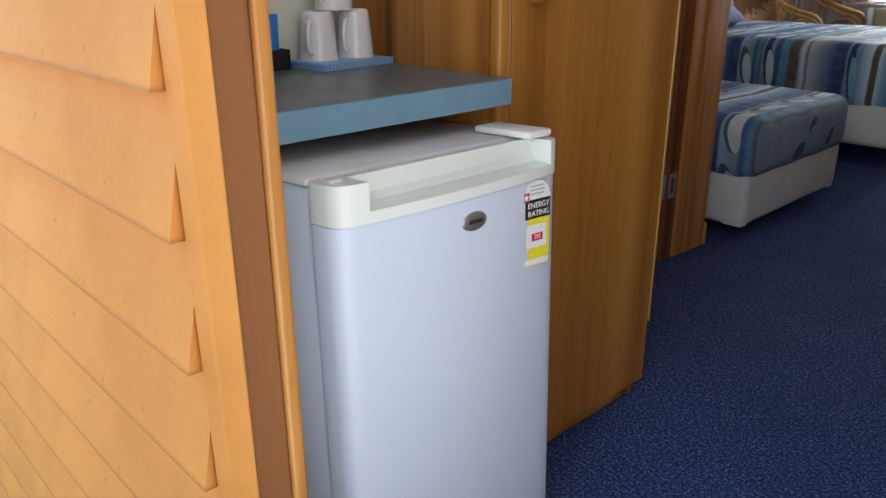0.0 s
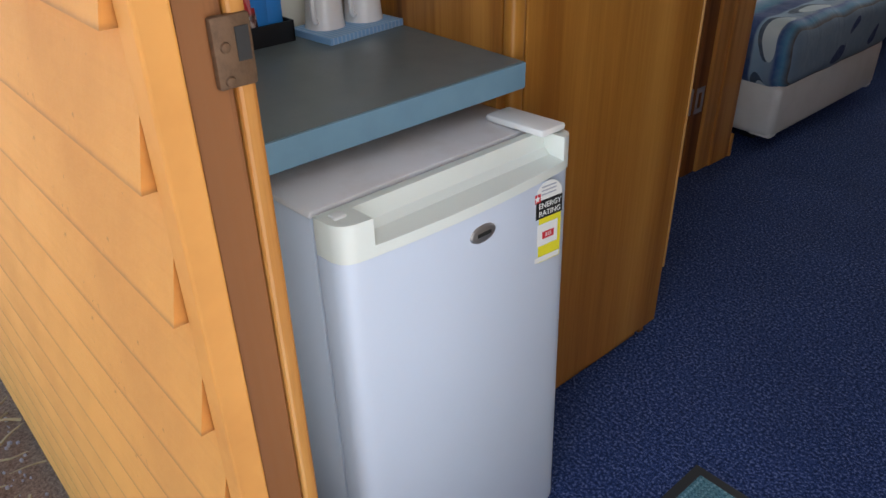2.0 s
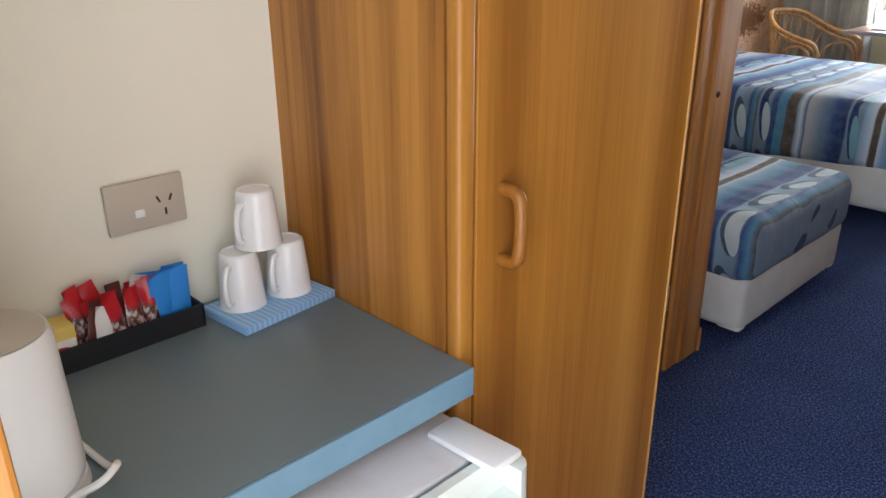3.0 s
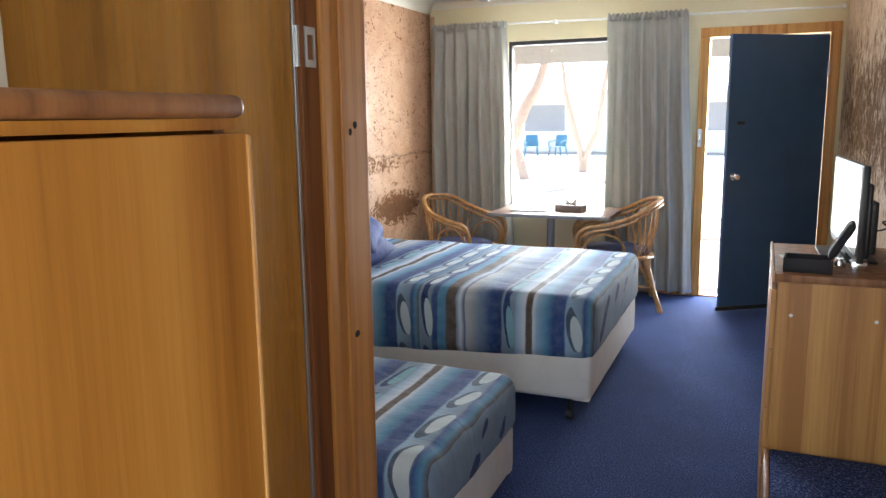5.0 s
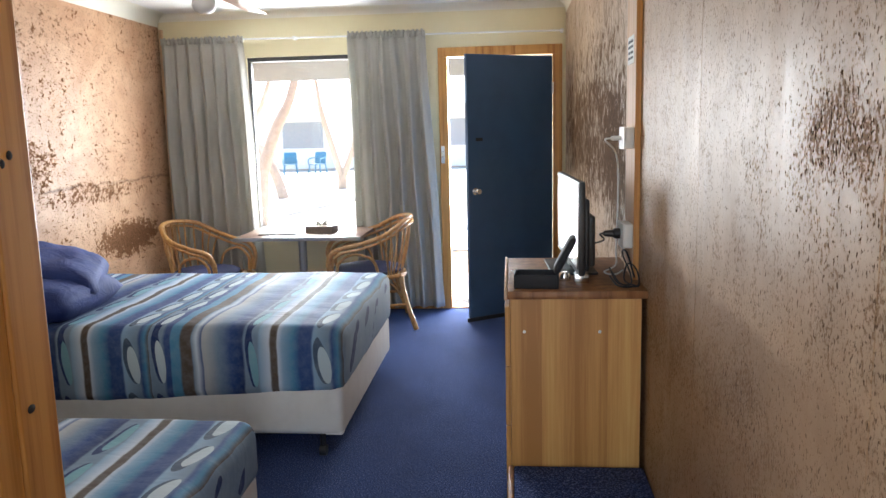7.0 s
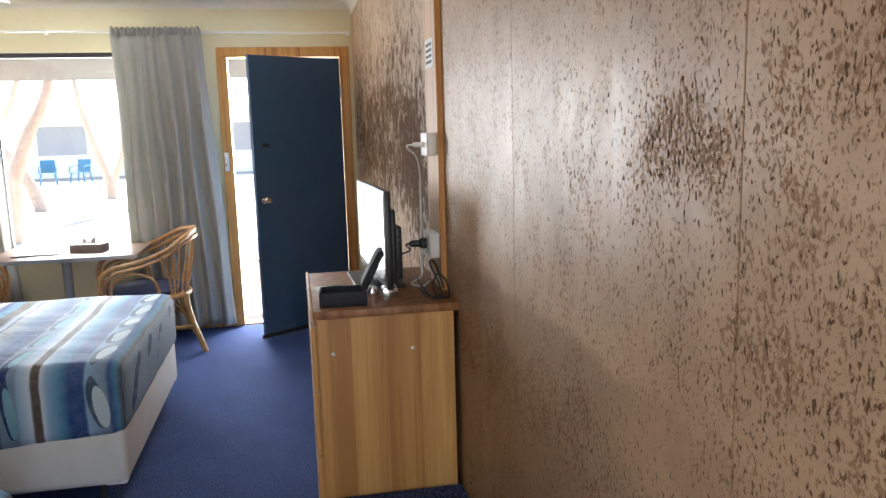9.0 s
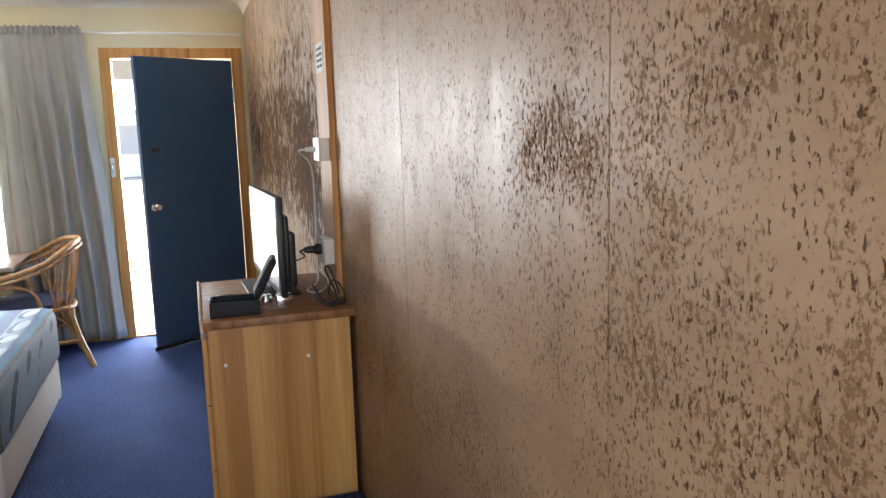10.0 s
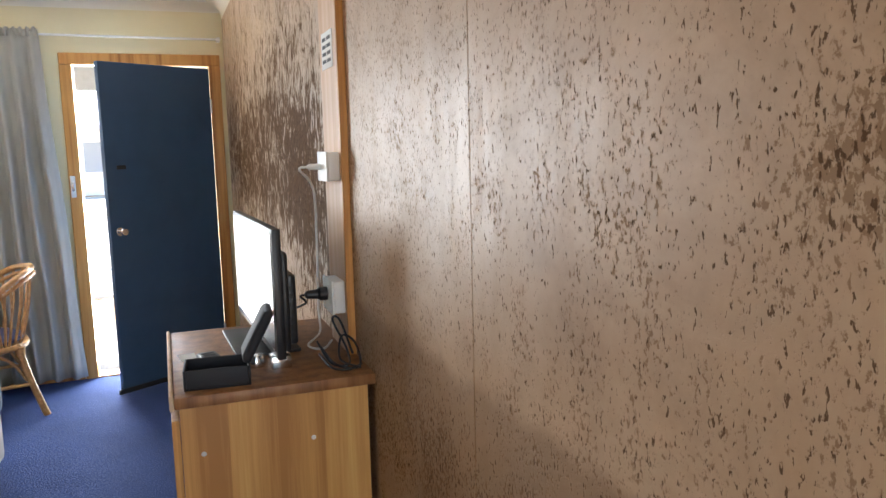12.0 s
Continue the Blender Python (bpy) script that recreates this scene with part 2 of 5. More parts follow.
M["orange_paint"] = mat("orange_board_paint", (0.75, 0.37, 0.09), 0.65, build=board_paint)
M["orange_trim"] = mat("orange_trim_paint", (0.7, 0.34, 0.09), 0.6, build=painted((0.78, 0.35, 0.075), (0.60, 0.25, 0.06), 0.6, 9))
M["cream"] = mat("cream_wall_paint", (0.76, 0.72, 0.56), 0.7, build=painted((0.80, 0.775, 0.66), (0.73, 0.695, 0.57), 0.65, 2))
M["cream_yellow"] = mat("pale_yellow_wall_paint", (0.75, 0.68, 0.43), 0.7, build=painted((0.76, 0.69, 0.45), (0.68, 0.60, 0.38), 0.65, 2))
M["ceiling"] = mat("white_ceiling_paint", (0.8, 0.8, 0.78), 0.8, build=painted((0.80, 0.80, 0.78), (0.72, 0.72, 0.68), 0.8, 2))
SPOTS_E = [(2.36, 1.47, 0.20, 0.09, 0.24), (2.10, 1.25, 0.40, 0.22, 0.12), (1.85, 1.10, 0.6, 0.40, 0.06), (2.0, 1.56, 0.20, 0.10, 0.15), (3.50, 0.90, 0.50, 0.20, 0.24), (2.7, 0.92, 0.5, 0.14, 0.18), (1.72, 1.42, 0.22, 0.16, 0.13), (4.40, 1.32, 0.60, 0.45, 0.34), (5.6, 1.42, 1.4, 0.45, 0.30), (6.9, 1.55, 0.8, 0.5, 0.24)]
SPOTS_W = [(6.75, 0.74, 0.55, 0.16, 0.70), (5.60, 1.34, 0.40, 0.20, 0.34), (5.5, 1.85, 0.4, 0.4, 0.14), (6.3, 1.12, 0.9, 0.09, 0.24), (5.2, 1.2, 0.5, 0.3, 0.22)]
SPOTS_N = [(4.40, 1.32, 0.70, 0.42, 0.50), (5.6, 1.40, 1.3, 0.40, 0.44), (6.9, 1.55, 0.9, 0.5, 0.34), (5.2, 1.75, 1.5, 0.3, 0.20)]
SHEET, SHEET_PALE = (0.43, 0.285, 0.165), (0.55, 0.385, 0.24)
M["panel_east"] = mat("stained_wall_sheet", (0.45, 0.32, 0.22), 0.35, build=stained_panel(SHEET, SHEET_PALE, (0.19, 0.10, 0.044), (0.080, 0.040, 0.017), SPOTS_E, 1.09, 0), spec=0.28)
M["panel_streaked"] = mat("streaked_wall_sheet", (0.45, 0.32, 0.22), 0.35, build=stained_panel(SHEET, SHEET_PALE, (0.105, 0.052, 0.022), (0.060, 0.030, 0.013), SPOTS_N, 0, 0, 44, 0.42, 0.92), spec=0.28)
M["panel_west"] = mat("weathered_wall_sheet", (0.5, 0.32, 0.2), 0.4, build=stained_panel((0.50, 0.285, 0.165), (0.61, 0.38, 0.235), (0.17, 0.078, 0.034), (0.10, 0.042, 0.018), SPOTS_W, 0, 1.17, 34, 1.5, 0.9), spec=0.3)
M["carpet"] = mat("navy_carpet", (0.03, 0.035, 0.1), 0.95, build=carpet_look((0.013, 0.024, 0.076), (0.036, 0.072, 0.225), (0.20, 0.25, 0.46)), spec=0.15)


def mat_weave(n):
    """Ribbed pile with a small waffle of raised tufts."""
    x, y, z = n.xyz()
    waffle = n.math("MULTIPLY", n.math("SINE", n.math("MULTIPLY", x, 520.0)), n.math("SINE", n.math("MULTIPLY", y, 576.0)))
    v = n.math("ADD", n.math("MULTIPLY", waffle, 0.09), n.noise(210, 3, 0.75))
    c = n.ramp(v, [(0.36, (0.045, 0.12, 0.15)), (0.52, (0.12, 0.27, 0.32)), (0.68, (0.28, 0.46, 0.50))])
    n.colour(n.mix(n.ramp(n.noise(5, 4, 0.6), [(0.4, 0.0), (0.75, 0.35)]), c, (0.07, 0.15, 0.18)))
    n.bump(v, 0.8, 0.004)


M["mat_green"] = mat("teal_ribbed_mat", (0.06, 0.16, 0.17), 0.95, build=mat_weave, spec=0.15)
M["rubber"] = mat("black_rubber", (0.012, 0.012, 0.014), 0.7)
M["black"] = mat("black_plastic", (0.012, 0.013, 0.016), 0.4)
M["case"] = mat("black_case_fabric", (0.010, 0.012, 0.018), 0.65)
M["grey_pad"] = mat("grey_lining", (0.09, 0.095, 0.10), 0.8)
M["screen"] = mat("tv_screen_glass", (0.01, 0.01, 0.012), 0.14, spec=1.0)
M["fridge"] = mat("white_enamel", (0.74, 0.77, 0.82), 0.35, build=painted((0.64, 0.71, 0.82), (0.60, 0.67, 0.77), 0.36, 3, 0.06))
M["fridge_top"] = mat("aged_white_enamel", (0.70, 0.69, 0.70), 0.45, build=painted((0.70, 0.69, 0.70), (0.52, 0.48, 0.44), 0.45, 12, 0.08))
M["fridge_trim"] = mat("cream_white_plastic", (0.76, 0.80, 0.74), 0.35)
M["seal"] = mat("grey_door_seal", (0.38, 0.40, 0.45), 0.7)
M["silver"] = mat("brushed_silver", (0.30, 0.28, 0.27), 0.4, 0.7)
M["chrome"] = mat("chrome", (0.75, 0.75, 0.75), 0.15, 1.0)
M["zinc"] = mat("zinc_plated_steel", (0.62, 0.66, 0.70), 0.35, 0.8)
M["rust"] = mat("worn_rusty_brass", (0.20, 0.12, 0.06), 0.55, 0.5, build=painted((0.15, 0.085, 0.045), (0.035, 0.02, 0.012), 0.6, 70, 0.5))
M["laminate"] = mat("slate_blue_laminate", (0.12, 0.15, 0.16), 0.38, build=painted((0.135, 0.178, 0.195), (0.165, 0.20, 0.21), 0.36, 8, 0.08))
M["laminate_edge"] = mat("blue_laminate_edge", (0.16, 0.29, 0.38), 0.4, build=painted((0.16, 0.29, 0.38), (0.13, 0.24, 0.33), 0.4, 20, 0.05))
M["ceramic"] = mat("white_ceramic", (0.80, 0.80, 0.80), 0.12)
M["white"] = mat("white_plastic", (0.78, 0.78, 0.76), 0.4)
M["beige"] = mat("beige_plastic", (0.50, 0.44, 0.36), 0.45)
M["dark"] = mat("dark_slot", (0.02, 0.018, 0.016), 0.7)
M["cloth"] = mat("blue_check_cloth", (0.25, 0.47, 0.72), 0.85, build=lambda n: n.colour(n.ramp(n.math("SINE", n.math("MULTIPLY", n.xyz()[1], 700.0)), [(0.3, (0.26, 0.48, 0.76)), (0.8, (0.42, 0.61, 0.83))])))


def sachet_print(n):
    """Red ends and a mottled dark and white print between them."""
    x, y, z = n.xyz()
    mott = n.ramp(n.noise(130, 3, 0.6, n.mapped((1, 1, 0.6))), [(0.40, (0.035, 0.015, 0.014)), (0.52, (0.16, 0.05, 0.04)), (0.60, (0.55, 0.50, 0.48))])
    n.colour(n.mix(n.ramp(n.math("ADD", z, n.math("MULTIPLY", n.noise(40, 2), 0.02)), [(0.058, 0.0), (0.064, 1.0)]), mott, (0.50, 0.015, 0.025)))


M["sachet_red"] = mat("red_sachet_foil", (0.45, 0.02, 0.03), 0.3, build=sachet_print)
M["sachet_brown"] = mat("dark_sachet_foil", (0.10, 0.03, 0.025), 0.3)
M["sachet_white"] = mat("white_sachet_paper", (0.75, 0.72, 0.70), 0.6)
M["sachet_blue"] = mat("blue_sachet_foil", (0.03, 0.25, 0.72), 0.35)
M["yellow"] = mat("yellow_print", (0.80, 0.72, 0.03), 0.5)
M["tea"] = mat("yellow_tea_card", (0.72, 0.55, 0.14), 0.6)
M["red"] = mat("red_print", (0.60, 0.02, 0.03), 0.5)
M["print_black"] = mat("black_print", (0.012, 0.012, 0.012), 0.5)
M["paper"] = mat("white_paper", (0.78, 0.78, 0.74), 0.7)
M["base_fabric"] = mat("grey_white_bed_base_fabric", (0.60, 0.60, 0.59), 0.85, build=painted((0.62, 0.62, 0.61), (0.52, 0.51, 0.50), 0.85, 10, 0.5))
M["quilt"] = mat("striped_bedspread", (0.2, 0.25, 0.35), 0.7, build=quilt, spec=0.22)
M["navy_cloth"] = mat("navy_pillow_cotton", (0.018, 0.022, 0.13), 0.75, build=lambda n: (n.colour(n.ramp(n.noise(6, 4), [(0.3, (0.009, 0.024, 0.13)), (0.7, (0.018, 0.044, 0.21))])), n.bump(n.noise(9, 4, 0.6, None, 1.0), 0.5, 0.02)))


def cloth_build(n):
    n.colour(n.ramp(n.noise(4, 4), [(0.3, (0.42, 0.41, 0.365)), (0.7, (0.48, 0.47, 0.425))]))
    n.bump(n.noise(350, 2), 0.3, 0.001)
    t, m = n.nt.nodes.new("ShaderNodeBsdfTranslucent"), n.nt.nodes.new("ShaderNodeMixShader")
    out = [k for k in n.nt.nodes if k.type == "OUTPUT_MATERIAL"][0]
    t.inputs["Color"].default_value = (0.52, 0.52, 0.47, 1)
    m.inputs[0].default_value = 0.22
    n.link(n.bsdf.outputs[0], m.inputs[1])
    n.link(t.outputs[0], m.inputs[2])
    n.link(m.outputs[0], out.inputs[0])


M["curtain"] = mat("grey_curtain_cloth", (0.35, 0.345, 0.32), 0.85, build=cloth_build)
M["blue_door"] = mat("slate_blue_door_paint", (0.035, 0.055, 0.085), 0.5, build=painted((0.042, 0.094, 0.185), (0.032, 0.070, 0.14), 0.45, 5))
M["rattan"] = mat("honey_cane", (0.42, 0.22, 0.075), 0.42, build=lambda n: (n.colour(n.ramp(n.noise(40, 4), [(0.3, (0.27, 0.12, 0.035)), (0.55, (0.45, 0.245, 0.085)), (0.8, (0.58, 0.36, 0.15))])), n.bump(n.noise(90, 3), 0.3, 0.002)))
M["table"] = mat("brown_table_laminate", (0.14, 0.085, 0.06), 0.3, build=veneer((0.11, 0.06, 0.04), (0.16, 0.095, 0.065), (0.20, 0.125, 0.09), 0.3, band=8))
M["grey_steel"] = mat("grey_steel_post", (0.30, 0.31, 0.32), 0.45, 0.3)
M["alu"] = mat("dark_window_frame", (0.06, 0.06, 0.065), 0.4, 0.4)
M["fan_blade"] = mat("orange_timber_blade", (0.42, 0.18, 0.05), 0.4, build=veneer((0.30, 0.11, 0.025), (0.42, 0.18, 0.05), (0.52, 0.25, 0.08), 0.4, band=25))
M["soil"] = mat("dry_soil", (0.3, 0.22, 0.15), 0.95, build=scrubbed((0.15, 0.075, 0.035), (0.58, 0.38, 0.22), 0.95, 85))
M["concrete"] = mat("grey_concrete", (0.35, 0.34, 0.32), 0.85, build=scrubbed((0.30, 0.29, 0.27), (0.42, 0.40, 0.38), 0.85, 40))
M["bark"] = mat("pale_gum_bark", (0.45, 0.34, 0.25), 0.85, build=scrubbed((0.29, 0.21, 0.155), (0.42, 0.33, 0.26), 0.85, 14))
M["leaf"] = mat("grey_green_leaf", (0.07, 0.10, 0.05), 0.7)
M["litter"] = mat("dry_litter", (0.36, 0.25, 0.10), 0.8, build=lambda n: n.colour(n.ramp(n.noise(9, 2), [(0.3, (0.26, 0.16, 0.07)), (0.55, (0.55, 0.42, 0.20)), (0.75, (0.50, 0.24, 0.10))])))
M["stone"] = mat("grey_pebble", (0.42, 0.38, 0.34), 0.9)
M["brick_wall"] = mat("pale_rendered_wall", (0.55, 0.50, 0.45), 0.85, build=scrubbed((0.78, 0.75, 0.70), (0.84, 0.82, 0.78), 0.85, 8))
M["roof"] = mat("grey_roof_sheet", (0.5, 0.5, 0.5), 0.5, build=painted((0.70, 0.70, 0.70), (0.60, 0.60, 0.60), 0.5, 1))
M["dark_glass"] = mat("dusty_window_glass", (0.26, 0.29, 0.34), 0.15)
M["blue_plastic"] = mat("blue_chair_plastic", (0.02, 0.13, 0.22), 0.45)
M["fabric_band"] = mat("pale_awning_fabric", (0.6, 0.62, 0.66), 0.8, build=painted((0.27, 0.29, 0.32), (0.22, 0.24, 0.27), 0.8, 20))


def glass_build(n):
    nt = n.nt
    out = [k for k in nt.nodes if k.type == "OUTPUT_MATERIAL"][0]
    t, g, m = nt.nodes.new("ShaderNodeBsdfTransparent"), nt.nodes.new("ShaderNodeBsdfGlossy"), nt.nodes.new("ShaderNodeMixShader")
    g.inputs["Roughness"].default_value = 0.02
    m.inputs[0].default_value = 0.05
    nt.links.new(t.outputs[0], m.inputs[1])
    nt.links.new(g.outputs[0], m.inputs[2])
    nt.links.new(m.outputs[0], out.inputs[0])


M["cushion"] = mat("dark_navy_cushion_cotton", (0.012, 0.018, 0.07), 0.8, build=painted((0.012, 0.018, 0.07), (0.02, 0.026, 0.09), 0.8, 9, 0.4))
M["carton"] = mat("grey_brown_carton", (0.26, 0.22, 0.20), 0.6, build=painted((0.27, 0.23, 0.21), (0.20, 0.17, 0.155), 0.6, 14))
M["yard"] = mat("pale_gravel", (0.6, 0.56, 0.5), 0.95, build=scrubbed((0.50, 0.46, 0.41), (0.68, 0.63, 0.56), 0.95, 30))
M["glass"] = mat("window_glass", (1, 1, 1), 0.0, build=glass_build)


def globe_build(n):
    n.bsdf.inputs["Transmission Weight"].default_value = 0.3


M["globe"] = mat("frosted_glass_globe", (0.85, 0.85, 0.83), 0.25, build=globe_build)

# ---- mesh helpers ----


def box(bm, x0, x1, y0, y1, z0, z1, bevel=0.0, seg=2):
    """A box between two corners, bevelled, added to bm."""
    r = bmesh.ops.create_cube(bm, size=1, matrix=Matrix.Translation(((x0 + x1) / 2, (y0 + y1) / 2, (z0 + z1) / 2)) @ Matrix.Diagonal((x1 - x0, y1 - y0, z1 - z0, 1)))
    if bevel:
        es = list({e for v in r["verts"] for e in v.link_edges})
        bmesh.ops.bevel(bm, geom=es, offset=bevel, segments=seg, affect="EDGES", profile=0.5)
    return bm


def block(*a, bevel=0.0, seg=2):
    return box(bmesh.new(), *a, bevel=bevel, seg=seg)


def lathe(bm, profile, steps=24, at=(0, 0, 0)):
    """A turned shape from (radius, height) pairs."""
    rings = []
    for r, z in profile:
        if r < 1e-5:
            rings.append([bm.verts.new((at[0], at[1], at[2] + z))])
        else:
            rings.append([bm.verts.new((at[0] + r * math.cos(2 * math.pi * i / steps), at[1] + r * math.sin(2 * math.pi * i / steps), at[2] + z)) for i in range(steps)])
    for a, b in zip(rings, rings[1:]):
        for i in range(steps):
            j = (i + 1) % steps
            f = [a[i % len(a)], a[j % len(a)], b[j % len(b)], b[i % len(b)]]
            f = list(dict.fromkeys(f))
            if len(f) > 2:
                bm.faces.new(f)
    return bm


def spline(points, n):
    """Catmull-Rom points through the given ones."""
    p = [Vector(q) for q in points]
    p = [2 * p[0] - p[1]] + p + [2 * p[-1] - p[-2]]
    out = []
    for i in range(1, len(p) - 2):
        for k in range(n):
            t = k / n
            out.append(0.5 * (2 * p[i] + (p[i + 1] - p[i - 1]) * t + (2 * p[i - 1] - 5 * p[i] + 4 * p[i + 1] - p[i + 2]) * t * t + (3 * p[i] - p[i - 1] - 3 * p[i + 1] + p[i + 2]) * t ** 3))
    return out + [p[-2]]


def tube(bm, points, radius, sides=8, smooth=5, taper=1.0):
    """A round bar along a curve."""
    pts = spline(points, smooth) if smooth > 1 else [Vector(p) for p in points]
    rings, side = [], None
    for i, p in enumerate(pts):
        d = (pts[min(i + 1, len(pts) - 1)] - pts[max(i - 1, 0)]).normalized()
        if side is None:
            side = d.orthogonal().normalized()
        side = (side - d * side.dot(d)).normalized()
        up = d.cross(side)
        r = radius * (1 + (taper - 1) * i / (len(pts) - 1))
        rings.append([bm.verts.new(p + r * (math.cos(2 * math.pi * k / sides) * side + math.sin(2 * math.pi * k / sides) * up)) for k in range(sides)])
    for a, b in zip(rings, rings[1:]):
        for k in range(sides):
            bm.faces.new((a[k], a[(k + 1) % sides], b[(k + 1) % sides], b[k]))
    bm.faces.new(rings[0][::-1])
    bm.faces.new(rings[-1])
    return bm


def made(name, bm, material, smooth=None, m=None):
    """Links a bmesh as one mesh object."""
    bmesh.ops.recalc_face_normals(bm, faces=bm.faces)
    data = bpy.data.meshes.new(name)
    bm.to_mesh(data)
    bm.free()
    data.materials.append(M[material])
    if smooth:
        data.shade_smooth()
        data.set_sharp_from_angle(angle=radians(smooth))
    ob = new(name, data)
    if m is not None:
        ob.matrix_basis = m
    return ob


def part(name, bm, material, parent, label="", smooth=40, m=None):
    ob = made(name, bm, material, smooth, m)
    ob.parent = parent
    return tagged(ob, label)


def thing(name, label, category, m=None, group=""):
    ob = new(name)
    ob.matrix_basis = m if m is not None else Matrix()
    return tagged(ob, label, category, group)


def structure(name, bm, material, label="", category="", smooth=None):
    return tagged(made(name, bm, material, smooth), label, category, kind="structure")


def lettering(text, size, m, material, parent, name="lettering"):
    cu = bpy.data.curves.new(name, "FONT")
    cu.body, cu.size, cu.extrude, cu.align_x, cu.align_y = text, size, 0.0003, "CENTER", "CENTER"
    tmp = new(name, cu)
    data = bpy.data.meshes.new_from_object(tmp.evaluated_get(bpy.context.evaluated_depsgraph_get()))
    bpy.data.objects.remove(tmp)
    data.materials.clear()
    data.materials.append(M[material])
    ob = new(name, data)
    ob.matrix_basis, ob.parent = m, parent
    return ob


# ---- plan ----
EAST, WEST, NORTH, SOUTH = 0.352, -2.99, 7.50, 0.60   # inner faces of the walls
CEIL = 2.48
CREAM_X, BATH_X, PART_Y = -1.085, -1.16, 2.83         # kitchenette wall, bathroom door wall, bedroom side of the partition

# ---- floor and ceiling ----
structure("floor", block(WEST - 0.1, EAST + 0.1, SOUTH - 0.06, NORTH + 0.1, -0.10, 0.0), "carpet", "dark navy blue flecked carpet on the floor", "floor")
structure("ceiling", block(WEST - 0.1, EAST + 0.1, SOUTH - 0.1, NORTH + 0.1, CEIL, CEIL + 0.06), "ceiling", "white painted flat plaster ceiling", "ceiling")
structure("roof", block(WEST - 0.6, EAST + 2.4, SOUTH - 0.35, NORTH + 0.25, CEIL + 0.10, CEIL + 0.2), "roof", "grey metal sheet roof of the building", "roof")

# ---- walls ----
def wall(name, pieces, material, label):
    bm = bmesh.new()
    for p in pieces:
        box(bm, *p)
    return structure(name, bm, material, label, "wall")


wall_east = wall("wall_east", [(EAST + 0.004, EAST + 0.12, SOUTH - 0.06, NORTH, 0, CEIL)], "edge_wood", "east wall behind stained brown wall sheets")
wall_west = wall("wall_west", [(WEST - 0.12, WEST, PART_Y - 0.1, NORTH, 0, CEIL)], "panel_west", "weathered pinkish brown wall with dark stains")
structure("dado_panel", block(WEST, WEST + 0.012, PART_Y, NORTH - 0.03, 0.0, 0.60), "panel_west", "lower brown wall sheet along the bed wall", "wall panel")
WX0, WX1, WZ0, WZ1 = -2.256, -1.25, 0.66, 2.115        # window opening
DX0, DX1, DZ = -0.60, 0.24, 2.067                      # north door opening
wall_north = wall("wall_north", [(WEST - 0.1, WX0, NORTH, NORTH + 0.1, -0.1, CEIL), (WX0, WX1, NORTH, NORTH + 0.1, -0.1, WZ0), (WX0, WX1, NORTH, NORTH + 0.1, WZ1, CEIL), (WX1, DX0, NORTH, NORTH + 0.1, -0.1, CEIL), (DX0, DX1, NORTH, NORTH + 0.1, DZ, CEIL), (DX1, EAST + 0.1, NORTH, NORTH + 0.1, -0.1, CEIL)], "cream_yellow", "pale yellow painted wall with window and door")
wall_kitchen = wall("wall_kitchenette", [(CREAM_X - 0.1, CREAM_X, SOUTH, 1.76, 0, CEIL)], "cream", "cream painted wall above the worktop")
wall_bath = wall("wall_bathroom", [(BATH_X - 0.12, BATH_X - 0.03, 1.76, 1.80, 0, CEIL), (BATH_X - 0.12, BATH_X - 0.03, 1.80, 2.56, 2.05, CEIL), (BATH_X - 0.12, CREAM_X - 0.1, 1.72, 1.76, 0, CEIL)], "cream", "cream painted wall over the bathroom door")
wall_part = wall("wall_partition", [(WEST, BATH_X - 0.03, PART_Y - 0.09, PART_Y - 0.005, 0, CEIL)], "cream", "cream partition wall between bathroom and bedroom")
wall_south = wall("wall_south", [(WEST - 0.1, -0.48, SOUTH - 0.05, SOUTH, -0.9, CEIL), (-0.48, 0.40, SOUTH - 0.05, SOUTH, 2.08, CEIL), (0.40, 2.6, SOUTH - 0.05, SOUTH, -0.9, CEIL), (-0.48, 0.40, SOUTH - 0.05, SOUTH, -0.9, -0.1), (WEST - 0.1, WEST, SOUTH, PART_Y, -0.9, CEIL)], "cream", "outer wall clad with orange weatherboards")

# cornice along the bedroom walls
def cove(bm, a, b, inward, r):
    """A quarter-round cornice from a to b at the ceiling."""
    a, b, w = Vector(a), Vector(b), Vector(inward)
    prof = [(0, 0), (0, -r)] + [(r - r * math.cos(t), -r + r * math.sin(t)) for t in [k * math.pi / 12 for k in range(1, 6)]] + [(r, 0)]
    ends = [[bm.verts.new(p + w * u + Vector((0, 0, v))) for u, v in prof] for p in (a, b)]
    n = len(prof)
    for i in range(n):
        bm.faces.new((ends[0][i], ends[0][(i + 1) % n], ends[1][(i + 1) % n], ends[1][i]))
    bm.faces.new(ends[0][::-1])
    bm.faces.new(ends[1])


for nm, a, b, w, r in (("trim_cornice_west", (WEST, PART_Y, CEIL), (WEST, NORTH, CEIL), (1, 0, 0), 0.10), ("trim_cornice_north", (WEST, NORTH, CEIL), (EAST, NORTH, CEIL), (0, -1, 0), 0.06), ("trim_cornice_east", (EAST - 0.008, SOUTH, CEIL), (EAST - 0.008, NORTH, CEIL), (-1, 0, 0), 0.10)):
    bm = bmesh.new()
    cove(bm, a, b, w, r)
    structure(nm, bm, "cream", "cream painted coved plaster cornice", "cornice", 40)
structure("baseboard_north", block(-1.30, -0.68, NORTH - 0.016, NORTH, 0, 0.075, bevel=0.004), "pine", "varnished pine skirting board under the curtain", "skirting")
